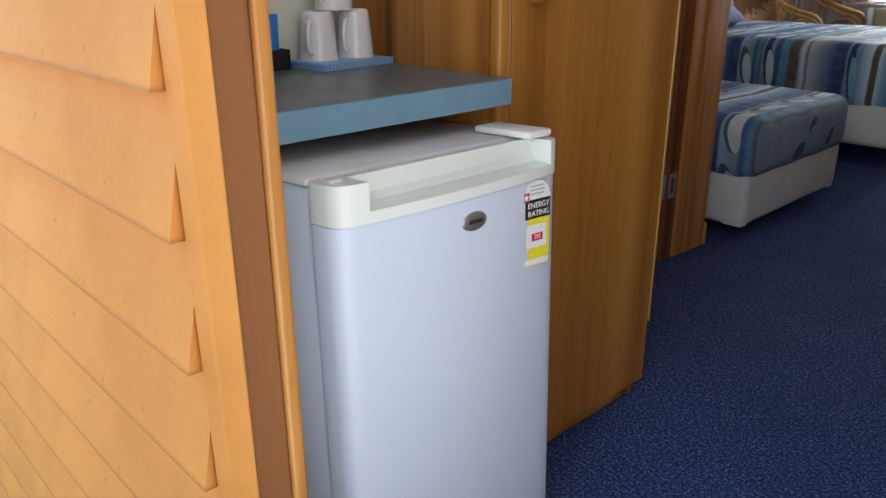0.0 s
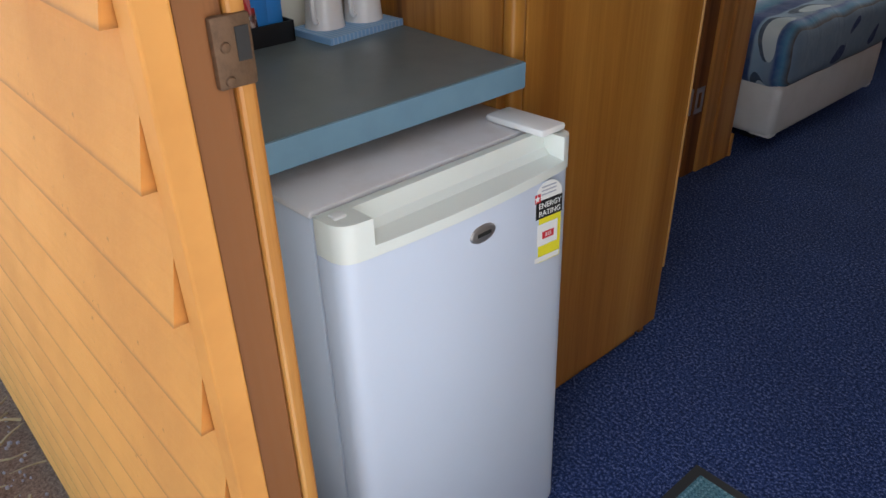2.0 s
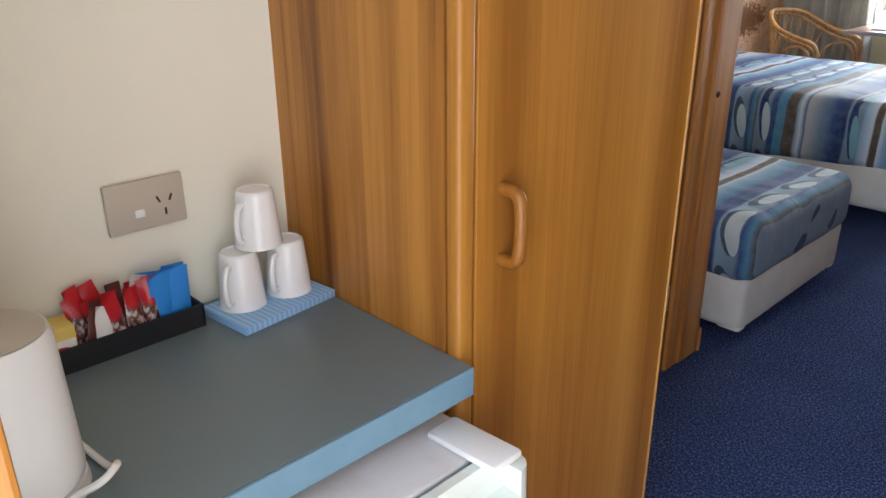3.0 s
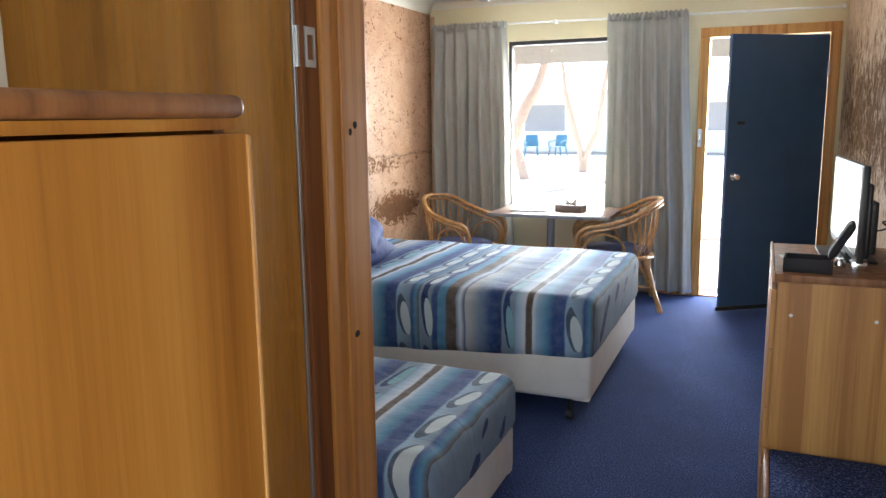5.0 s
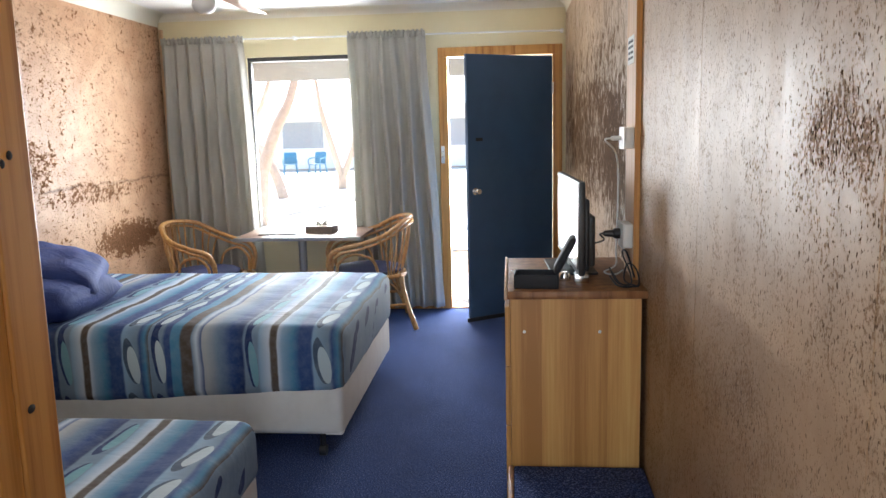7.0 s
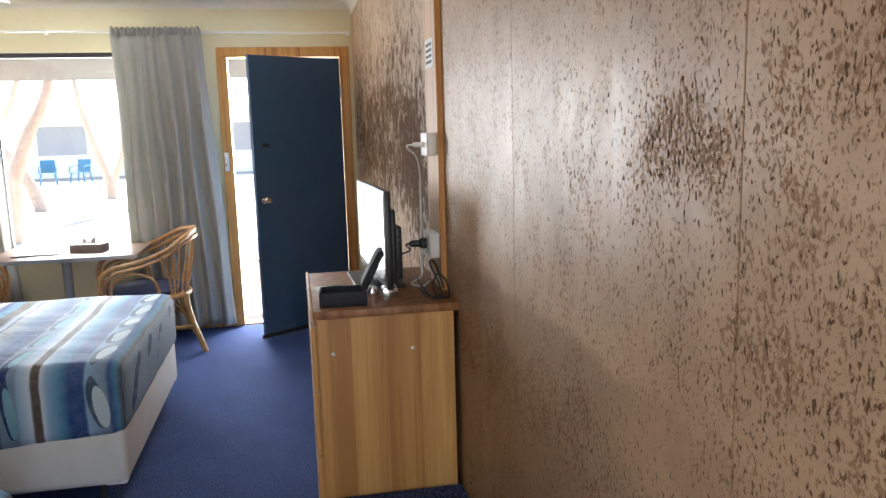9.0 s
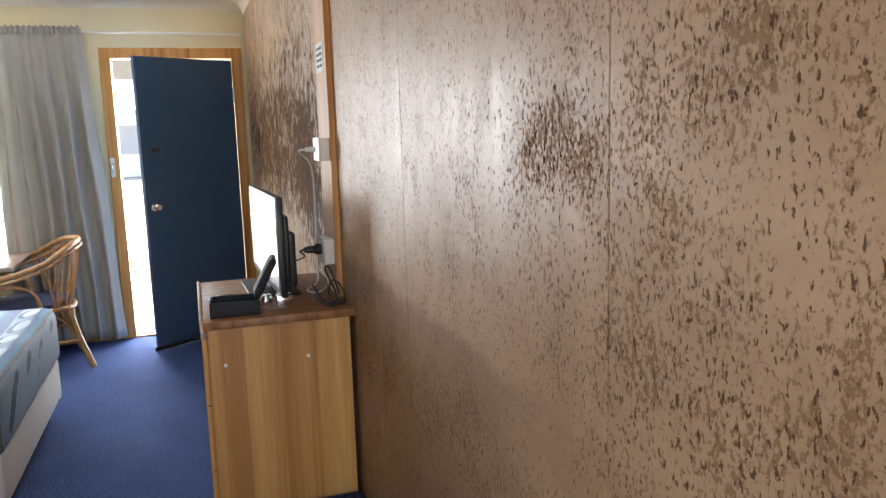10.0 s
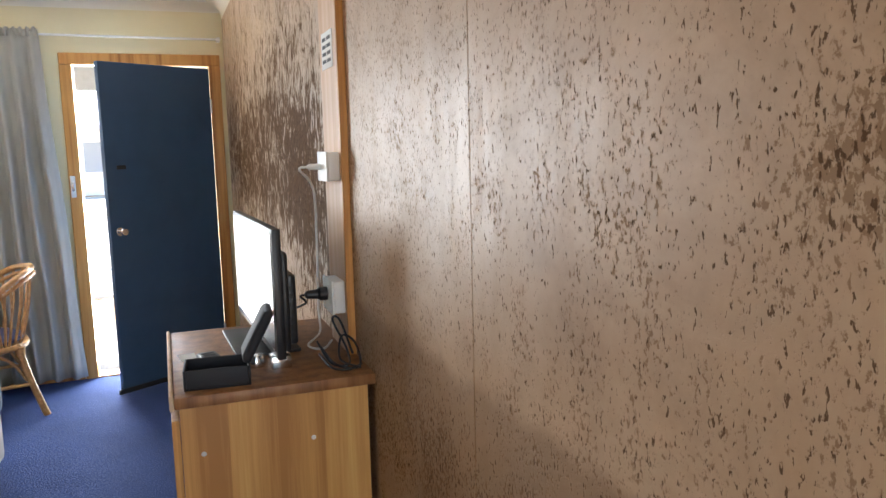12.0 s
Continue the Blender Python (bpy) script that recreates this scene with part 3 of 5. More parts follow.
structure("baseboard_partition", block(-1.5, BATH_X + 0.03, PART_Y, PART_Y + 0.016, 0, 0.09, bevel=0.004), "pine", "varnished pine skirting at the partition", "skirting")
structure("trim_corner_bead", block(WEST + 0.012, WEST + 0.045, NORTH - 0.03, NORTH, 0, 2.36, bevel=0.006), "raw_pine", "raw pine corner bead beside the curtain", "trim")

# wall sheets on the east wall, edge to edge
EDGES = [0.60, 1.306, 2.211, 3.116, 4.02, 4.925, 5.83, 6.735, 7.50]
for y0, y1 in zip(EDGES, EDGES[1:]):
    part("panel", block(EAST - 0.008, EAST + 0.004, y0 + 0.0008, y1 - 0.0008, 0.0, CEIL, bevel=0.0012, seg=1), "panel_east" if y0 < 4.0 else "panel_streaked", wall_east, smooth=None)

# board with sockets over the panel joint
structure("trim_socket_board", block(EAST - 0.026, EAST - 0.008, 3.945, 4.15, 0.90, CEIL - 0.005, bevel=0.003), "raw_pine", "raw pine board fixed over the wall joint", "trim")
structure("trim_socket_board_edge", block(EAST - 0.028, EAST - 0.008, 3.928, 3.943, 0.90, CEIL - 0.005, bevel=0.002), "pine", "varnished pine strip along the socket board", "trim")

# ---- north window and door ----
bm = bmesh.new()
for b in ((WX0, WX1, NORTH + 0.02, NORTH + 0.07, WZ1 - 0.035, WZ1), (WX0, WX1, NORTH + 0.02, NORTH + 0.07, WZ0, WZ0 + 0.03), (WX0, WX0 + 0.03, NORTH + 0.02, NORTH + 0.07, WZ0 + 0.03, WZ1 - 0.035), (WX1 - 0.03, WX1, NORTH + 0.02, NORTH + 0.07, WZ0 + 0.03, WZ1 - 0.035)):
    box(bm, *b, bevel=0.003, seg=1)
window_1 = tagged(new("window_1"), "wide fixed window with a dark metal frame", "window", kind="structure")
part("window_frame", bm, "alu", window_1)
pane = part("pane", block(WX0 + 0.03, WX1 - 0.03, NORTH + 0.043, NORTH + 0.047, WZ0 + 0.03, WZ1 - 0.035), "glass", window_1, smooth=None)
pane.visible_shadow = False
part("window_sill", block(WX0 - 0.02, WX1 + 0.02, NORTH - 0.03, NORTH + 0.02, WZ0 - 0.025, WZ0, bevel=0.004), "cream", window_1)

for nm, b in (("trim_door_left", (DX0 - 0.075, DX0, NORTH - 0.018, NORTH + 0.09, 0, DZ)), ("trim_door_right", (DX1, DX1 + 0.075, NORTH - 0.018, NORTH + 0.09, 0, DZ)), ("trim_door_head", (DX0 - 0.075, DX1 + 0.075, NORTH - 0.018, NORTH + 0.09, DZ, DZ + 0.075))):
    structure(nm, block(*b, bevel=0.005), "pine", "varnished pine frame round the outer door", "door frame")
structure("trim_threshold", block(DX0, DX1, NORTH - 0.01, NORTH + 0.12, -0.02, 0.012, bevel=0.004), "pine", "varnished pine door threshold", "threshold")

ang = math.degrees(math.atan2(-0.43, -0.657))
door_1 = tagged(new("door_1"), "slate blue flush door standing half open", "door", kind="structure")
door_1.matrix_basis = pose(0.236, 7.462, 0, 0, 0, ang)
part("door_leaf", block(0.0, 0.785, -0.036, 0.0, 0.012, 2.045, bevel=0.002), "blue_door", door_1, smooth=None)
bm = bmesh.new()
lathe(bm, [(0.0, 0.0), (0.027, 0.0), (0.027, 0.005), (0.012, 0.009), (0.010, 0.03), (0.022, 0.038), (0.026, 0.05), (0.020, 0.062), (0.0, 0.064)], 20)
part("door_knob", bm, "chrome", door_1, "chrome door knob", m=pose(0.725, 0.0, 1.02, -90, 0, 0))
part("name_plate", block(0.655, 0.715, 0.0, 0.004, 1.40, 1.425, bevel=0.001), "dark", door_1, "small dark plate on the door")
for z in (0.25, 1.80):
    bm = bmesh.new()
    tube(bm, [(0, 0.006, z - 0.045), (0, 0.006, z + 0.045)], 0.007, 8, 1)
    part("hinge", bm, "zinc", door_1, "steel butt hinge")
part("draught_strip", block(0.01, 0.82, 0.0005, 0.014, 0.004, 0.034, bevel=0.003), "rubber", door_1, "black rubber draught strip")
lk = thing("door_lock", "white plastic latch fixed on the pine door frame", "latch")
part("plate", block(-0.665, -0.635, NORTH - 0.028, NORTH - 0.019, 1.22, 1.36, bevel=0.003), "white", lk)
part("latch", block(-0.657, -0.643, NORTH - 0.045, NORTH - 0.028, 1.26, 1.32, bevel=0.003), "chrome", lk, "chrome latch")

# ---- bathroom door and its frame ----
door_2 = tagged(new("door_2"), "closed brown wood veneer flush door", "door", kind="structure")
part("door_leaf", block(BATH_X - 0.04, BATH_X - 0.004, 1.80, 2.535, 0.012, 2.045, bevel=0.002), "door_veneer", door_2, smooth=None)
for z in (0.28, 1.64):
    hb = bmesh.new()
    tube(hb, [(BATH_X + 0.004, 2.545, z - 0.045), (BATH_X + 0.004, 2.545, z + 0.045)], 0.006, 8, 1)
    hinge = part("hinge", hb, "zinc", door_2, "bright steel surface hinge")
    plate = bmesh.new()
    for b in ((2.552, 2.562, -0.045, 0.045), (2.586, 2.596, -0.045, 0.045), (2.562, 2.586, 0.028, 0.045), (2.562, 2.586, -0.045, -0.028)):
        box(plate, BATH_X + 0.0105, BATH_X + 0.0135, 0.012 + b[0], b[1] + 0.012, z + b[2], z + b[3])
    part("leaf", plate, "zinc", hinge, smooth=None)
structure("trim_door_gap", block(BATH_X - 0.02, BATH_X, 2.538, 2.550, 0, 2.05, bevel=0.002), "zinc", "pale metal strip in the door gap", "trim")
structure("trim_jamb", block(BATH_X - 0.10, BATH_X + 0.010, 2.551, 2.625, 0, 2.12, bevel=0.003), "dark_timber", "dark stained timber door jamb", "door frame")
structure("trim_architrave_inner", block(BATH_X - 0.06, BATH_X + 0.020, 2.626, 2.700, 0, 2.12, bevel=0.005), "pine", "varnished pine architrave with knots", "door frame")
structure("trim_architrave_outer", block(BATH_X - 0.06, BATH_X + 0.026, 2.701, PART_Y, 0, CEIL, bevel=0.006), "pine", "varnished pine corner post with knots", "post")
for i, (y, z) in enumerate([(2.735, 1.445), (2.76, 1.462), (2.74, 0.92)]):
    kb = bmesh.new()
    lathe(kb, [(0.0, 0.003), (0.008, 0.002), (0.010, 0.0)], 10)
    kn = tagged(made("trim_knot", kb, "dark", 40, pose(BATH_X + 0.026, y, z, 0, 90, 0)), "dark knot in the pine post", "knot", kind="structure")
    kn.scale = (1.0, 0.75 + 0.3 * i, 1)

# ---- entry opening ----
structure("trim_entry_stop", block(-0.482, -0.447, SOUTH - 0.079, SOUTH - 0.047, -0.15, 2.10, bevel=0.003), "orange_trim", "orange painted timber stop beside the boards", "door frame")
structure("trim_entry_stop_east", block(0.34, 0.402, SOUTH - 0.088, SOUTH - 0.045, -0.15, 2.10, bevel=0.003), "orange_trim", "orange painted timber stop of the entry", "door frame")
structure("trim_entry_jamb", block(-0.479, -0.451, SOUTH - 0.046, SOUTH - 0.006, -0.1, 2.06, bevel=0.002), "dark_timber", "worn dark brown entry door jamb", "door frame")
structure("trim_entry_edge", block(-0.479, -0.446, SOUTH - 0.005, SOUTH + 0.013, 0.0, 2.06, bevel=0.004), "pine", "golden varnished edge of the entry jamb", "door frame")
structure("trim_entry_jamb_east", block(0.345, 0.395, SOUTH - 0.042, SOUTH - 0.001, -0.1, 2.06, bevel=0.002), "dark_timber", "worn dark brown entry door jamb", "door frame")
structure("trim_entry_sill", block(-0.42, 0.34, SOUTH - 0.09, SOUTH - 0.06, -0.15, 0.006, bevel=0.004), "dark_timber", "worn timber sill of the entry", "threshold")
strike = thing("strike_plate", "worn rusty brass strike plate on the jamb", "strike plate")
part("plate", block(-0.4515, -0.4425, SOUTH - 0.022, SOUTH + 0.014, 0.990, 1.050, bevel=0.003), "rust", strike)
part("latch_hole", block(-0.4426, -0.4415, SOUTH - 0.002, SOUTH + 0.010, 1.012, 1.040), "dark", strike, "dark latch hole")
for z in (0.997, 1.025):
    part("screw", lathe(bmesh.new(), [(0, 0.003), (0.004, 0.002), (0.005, 0)], 10), "rust", strike, "brass screw head", m=pose(-0.4425, SOUTH - 0.012, z, 0, 90, 0))
chain = thing("door_chain", "steel safety chain hanging from the entry jamb", "door chain")
part("anchor", block(-0.4455, -0.4415, SOUTH - 0.008, SOUTH + 0.010, 1.33, 1.36, bevel=0.001), "zinc", chain)
for i in range(6):
    lb = bmesh.new()
    pts = [(0.006 * math.cos(k * math.pi / 5), 0, 0.011 * math.sin(k * math.pi / 5)) for k in range(11)]
    tube(lb, pts, 0.0018, 6, 2)
    part("link", lb, "zinc", chain, m=pose(-0.437, SOUTH + 0.004, 1.325 - 0.0175 * i, 0, 0, 90 * (i % 2)))
part("end_ball", lathe(bmesh.new(), [(0, 0), (0.006, 0.004), (0.006, 0.02), (0, 0.024)], 10), "zinc", chain, m=pose(-0.437, SOUTH + 0.004, 1.195))

# ---- kitchenette ----
TOP = 0.835
worktop = thing("worktop", "slate blue laminate worktop over the fridge", "worktop")
part("board", block(CREAM_X, -0.662, SOUTH + 0.002, 1.178, TOP - 0.042, TOP, bevel=0.001), "laminate", worktop, smooth=None)
part("front_edge", block(-0.661, -0.657, SOUTH + 0.002, 1.178, TOP - 0.042, TOP - 0.0005, bevel=0.001), "laminate_edge", worktop, "lighter blue laminate edge strip", smooth=None)
part("batten", block(CREAM_X, -0.70, 1.158, 1.178, TOP - 0.085, TOP - 0.043), "wardrobe_side", worktop, smooth=None)
part("batten", block(CREAM_X, CREAM_X + 0.02, SOUTH + 0.002, 1.157, TOP - 0.085, TOP - 0.043), "wardrobe_side", worktop, smooth=None)


def build_fridge():
    f = thing("bar_fridge", "white bar fridge under the worktop, door closed", "fridge")
    y0, y1, h = 0.728, 1.165, 0.762
    part("body", block(-1.00, -0.602, y0 + 0.003, y1 - 0.003, 0.034, h - 0.012, bevel=0.006), "fridge", f)
    part("top_cover", block(-1.02, -0.598, y0, y1, h - 0.011, h, bevel=0.004), "fridge_top", f, "slightly soiled white top cover")
    part("seal", block(-0.602, -0.590, y0 + 0.012, y1 - 0.012, 0.05, h - 0.016), "seal", f, "grey rubber door seal", smooth=None)
    # door, front bowed a little
    ys = [y0, y0 + 0.004, y0 + 0.012, y0 + 0.024] + [y0 + (y1 - y0) * k / 10 for k in range(1, 10)] + [y1 - 0.024, y1 - 0.012, y1 - 0.004, y1]

    def front(y):
        u = (y - y0) / (y1 - y0)
        edge, r = min(y - y0, y1 - y), 0.022
        return -0.527 - 0.014 * (2 * u - 1) ** 2 - (r - math.sqrt(max(0.0, r * r - (r - min(edge, r)) ** 2)))

    def slab(z0, z1, lift=0.0):
        b = bmesh.new()
        rows = []
        for z in (z0, z1):
            rows.append([b.verts.new((front(y) + lift, y, z)) for y in ys])
            rows.append([b.verts.new((-0.590, y, z)) for y in ys])
        a, ab, c, cb = rows
        for i in range(len(ys) - 1):
            b.faces.new((a[i], a[i + 1], c[i + 1], c[i]))
            b.faces.new((ab[i], ab[i + 1], cb[i + 1], cb[i]))
            b.faces.new((a[i], a[i + 1], ab[i + 1], ab[i]))
            b.faces.new((c[i], c[i + 1], cb[i + 1], cb[i]))
        for k in (0, -1):
            b.faces.new((a[k], c[k], cb[k], ab[k]))
        return b

    door = part("door", slab(0.014, 0.706), "fridge", f, smooth=30)
    # handle strip: lower lip, scooped trough and two end cheeks
    tb = slab(0.707, 0.722, 0.003)
    for ya, yb in ((y0, y0 + 0.048), (y1 - 0.028, y1)):
        q = [y for y in ys if ya <= y <= yb] + [yb if ya == y0 else ya]
        q = sorted(set(q))
        lo = [[tb.verts.new((front(y) + 0.003, y, z)) for y in q] for z in (0.722, h - 0.003)]
        bk = [[tb.verts.new((-0.590, y, z)) for y in q] for z in (0.722, h - 0.003)]
        for i in range(len(q) - 1):
            tb.faces.new((lo[0][i], lo[0][i + 1], lo[1][i + 1], lo[1][i]))
            tb.faces.new((lo[1][i], lo[1][i + 1], bk[1][i + 1], bk[1][i]))
            tb.faces.new((bk[0][i], bk[0][i + 1], bk[1][i + 1], bk[1][i]))
        for k in (0, -1):
            tb.faces.new((lo[0][k], lo[1][k], bk[1][k], bk[0][k]))
    # trough: slopes from the lip up to the back
    ya, yb = y0 + 0.048, y1 - 0.028
    q = [ya + (yb - ya) * k / 12 for k in range(13)]
    prof = lambda y: [(front(y) + 0.003, 0.722), (front(y) - 0.004, 0.7235), (-0.562, 0.726), (-0.572, 0.735), (-0.576, h - 0.003), (-0.590, h - 0.003), (-0.590, 0.722)]
    grid = [[tb.verts.new((px, y, pz)) for px, pz in prof(y)] for y in q]
    for a, b in zip(grid, grid[1:]):
        for k in range(6):
            tb.faces.new((a[k], a[k + 1], b[k + 1], b[k]))
    part("handle_strip", tb, "fridge_trim", door, "cream white moulded handle strip", smooth=35)
    hb = block(-0.665, -0.548, y1 - 0.062, y1 - 0.008, h + 0.001, h + 0.013, bevel=0.005)
    part("hinge_cover", hb, "white", f, "white plastic hinge cover")
    part("cap", block(-0.576, -0.560, y0 + 0.012, y0 + 0.030, h - 0.004, h + 0.001, bevel=0.002), "white", f)
    bb = lathe(bmesh.new(), [(0.0, 0.004), (0.020, 0.004), (0.0245, 0.002), (0.0255, 0.0)], 28)
    badge = part("badge", bb, "silver", door, "oval brushed metal maker's badge", m=pose(-0.5280, 0.956, 0.672, 0, 90, 0) @ Matrix.Diagonal((0.55, 1.0, 1, 1)))
    bar = block(-0.5238, -0.5228, 0.943, 0.969, 0.670, 0.675)
    part("bar", bar, "dark", door, smooth=None)
    # energy label
    lab = part("energy_label", block(-0.5435, -0.5425, 1.083, 1.143, 0.565, 0.672), "yellow", door, "yellow and black energy label", smooth=None)
    lab.matrix_basis = Matrix.Translation((-0.5318, 1.098, 0.624)) @ pose(0, 0, 0, 0, 0, -5.5) @ Matrix.Translation((0.5435, -1.113, -0.62))
    return f, lab


fridge, label = build_fridge()
# it stands tipped back a little on its front feet
fridge.matrix_basis = Matrix.Translation((-0.54, 0.95, 0.66)) @ pose(0, 0, 0, -1.0, -2.4, 1.6) @ Matrix.Translation((0.545, -0.95, -0.66))
LABEL = Matrix.Translation((-0.5302, 1.098, 0.624)) @ pose(0, 0, 0, 0, 0, -5.5)


def sticker(y0, y1, z0, z1, lift, material, name="print"):
    part(name, block(lift, lift + 0.0004, y0, y1, z0, z1), material, fridge, smooth=None, m=LABEL)


sticker(-0.030, 0.030, 0.022, 0.052, 0.0004, "print_black")
sticker(-0.020, 0.022, -0.025, 0.012, 0.0004, "paper")
sticker(-0.010, 0.014, -0.014, -0.002, 0.0009, "red")
sticker(-0.026, 0.027, -0.053, -0.044, 0.0004, "paper")
sticker(-0.030, -0.016, 0.050, 0.064, 0.0009, "red")
dial = lathe(bmesh.new(), [(0, 0.0005), (0.029, 0.0004), (0.029, 0.0)], 28)
part("dial", dial, "paper", fridge, m=LABEL @ pose(0.0, 0.001, 0.052, 0, 90, 0))
star = bmesh.new()
pts = [star.verts.new((0.0, (0.0065 if k % 2 == 0 else 0.0028) * math.sin(k * math.pi / 5), (0.0065 if k % 2 == 0 else 0.0028) * math.cos(k * math.pi / 5))) for k in range(10)]
star.faces.new(pts)
part("star", star, "paper", fridge, smooth=None, m=LABEL @ Matrix.Translation((0.0018, -0.023, 0.057)))
for i, word in enumerate(("ENERGY", "RATING")):
    lettering(word, 0.0125, LABEL @ Matrix.Translation((0.0012, 0.004, 0.0425 - 0.0130 * i)) @ pose(0, 0, 0, 90, 0, 90), "paper", fridge)
lettering("315", 0.009, LABEL @ Matrix.Translation((0.0016, 0.002, -0.008)) @ pose(0, 0, 0, 90, 0, 90), "paper", fridge)
for i in range(3):
    sticker(-0.014, 0.016, 0.060 + 0.006 * i, 0.062 + 0.006 * i, 0.0008, "seal", "line")


def build_wardrobe():
    w = thing("wardrobe", "low honey veneer wardrobe with one closed door", "wardrobe")
    y0, y1, h = 1.180, 1.740, 1.504
    part("side_panel", block(CREAM_X, -0.714, y0, y0 + 0.018, 0.0, h - 0.03), "wardrobe_side", w, "darker brown veneer side panel", smooth=None)
    part("side_panel", block(CREAM_X, -0.714, y1 - 0.035, y1 - 0.018, 0.0, h - 0.03), "wardrobe_side", w, smooth=None)
    part("back_panel", block(CREAM_X, CREAM_X + 0.006, y0 + 0.019, y1 - 0.036, 0.05, h - 0.03), "wardrobe_side", w, smooth=None)
    part("stile", block(-0.713, -0.687, y0 - 0.001, y0 + 0.030, 0.0, h - 0.03, bevel=0.008, seg=3), "wardrobe", w, "rounded wooden front stile")
    part("plinth", block(-0.742, -0.717, y0 + 0.031, y1 - 0.05, 0.0, 0.05), "wardrobe", w, smooth=None)
    part("rail", block(-0.713, -0.698, y0 + 0.031, y1 - 0.02, h - 0.036, h - 0.025), "wardrobe", w, smooth=None)
    d = part("door", block(-0.710, -0.690, y0 + 0.034, y1 - 0.012, 0.045, h - 0.040, bevel=0.0015), "wardrobe", w, smooth=None)
    part("edge_band", block(-0.711, -0.6885, y1 - 0.011, y1 - 0.005, 0.20, h - 0.042, bevel=0.002), "oak", d, "pale edge band of the door")
    hb = tube(bmesh.new(), [(-0.690, 1.262, 0.955), (-0.666, 1.262, 0.958), (-0.657, 1.262, 0.975), (-0.657, 1.262, 1.035), (-0.666, 1.262, 1.052), (-0.690, 1.262, 1.055)], 0.0095, 10, 4)
    part("handle", hb, "wardrobe", d, "varnished wooden bow handle")
    part("top_board", block(CREAM_X, -0.690, y0 - 0.008, y1 - 0.006, h - 0.024, h, bevel=0.010, seg=3), "edge_wood", w, "dark brown top board with rounded edge")


build_wardrobe()

sock = thing("wall_socket", "beige power socket on the cream wall", "socket")
gx = CREAM_X
part("plate", block(gx, gx + 0.010, 0.895, 1.008, 0.978, 1.050, bevel=0.003), "beige", sock)
part("switch", block(gx + 0.010, gx + 0.014, 0.932, 0.946, 0.998, 1.010, bevel=0.002), "white", sock)
for dy, rot in ((0.968, 25), (0.986, -25), (0.977, 0)):
    part("slot", block(-0.0005, 0.0008, -0.0014, 0.0014, -0.005, 0.005), "dark", sock, smooth=None, m=pose(gx + 0.0102, dy, 1.018 if rot else 0.999, rot, 0, 0))


def build_mug(m, group="stacked mugs"):
    mug = thing("mug", "white ceramic mug standing upside down", "mug", m, group)
    b = lathe(bmesh.new(), [(0.0, 0.098), (0.026, 0.098), (0.028, 0.100), (0.031, 0.098), (0.033, 0.092), (0.040, 0.010), (0.0415, 0.0), (0.038, 0.0), (0.033, 0.085), (0.0, 0.088)], 28)
    part("body", b, "ceramic", mug)
    hb = tube(bmesh.new(), [(0.032, 0, 0.082), (0.046, 0, 0.080), (0.056, 0, 0.060), (0.056, 0, 0.034), (0.050, 0, 0.020), (0.038, 0, 0.018)], 0.0052, 8, 4)
    part("handle", hb, "ceramic", mug)
    return mug


cl = bmesh.new()
for i in range(4):
    box(cl, -0.055, 0.055, -0.085, 0.085, 0.003 * i, 0.003 * i + 0.0025, bevel=0.0008, seg=1)
tagged(made("folded_cloth", cl, "cloth", 40, pose(-1.005, 1.088, TOP, 0, 0, 6)), "folded blue checked cloth under the mugs", "cloth")
mug = build_mug(pose(-1.018, 1.050, TOP + 0.012, 0, 0, -55) @ Matrix.Diagonal((0.86, 0.86, 0.86, 1)))
copy_thing(mug, pose(-1.012, 1.128, TOP + 0.012, 0, 0, -60))
copy_thing(mug, pose(-1.020, 1.088, TOP + 0.0985, 0, 0, -65))

tray = thing("sachet_tray", "black plastic tray full of drink sachets", "tray")
ty0, ty1, tx0, tx1 = 0.765, 0.985, CREAM_X + 0.012, CREAM_X + 0.072
for b in ((tx0, tx1, ty0, ty1, 0, 0.003), (tx0, tx0 + 0.003, ty0, ty1, 0.003, 0.035), (tx1 - 0.003, tx1, ty0, ty1, 0.003, 0.035), (tx0, tx1, ty0, ty0 + 0.003, 0.003, 0.035), (tx0, tx1, ty1 - 0.003, ty1, 0.003, 0.035)):
    part("tray_side", block(b[0], b[1], b[2], b[3], TOP + b[4], TOP + b[5]), "black", tray, smooth=None)
rs = random.Random(4)


def sachet(name, label, look_, y, tilt, h, w, x, turn):
    b = bmesh.new()
    nx, nz = 3, 8
    for s in (-1, 1):
        g = [[b.verts.new((s * 0.006 * math.sin(math.pi * j / nz) * math.sin(math.pi * i / nx), w * (i / nx - 0.5), h * j / nz)) for i in range(nx + 1)] for j in range(nz + 1)]
        for j in range(nz):
            for i in range(nx):
                b.faces.new((g[j][i], g[j][i + 1], g[j + 1][i + 1], g[j + 1][i]))
    bmesh.ops.remove_doubles(b, verts=b.verts, dist=0.0002)
    tagged(made(name, b, look_, 50, pose(x, y, TOP + 0.004, tilt, rs.uniform(-14, 4), turn)), label, "sachet", "sachets in the tray")


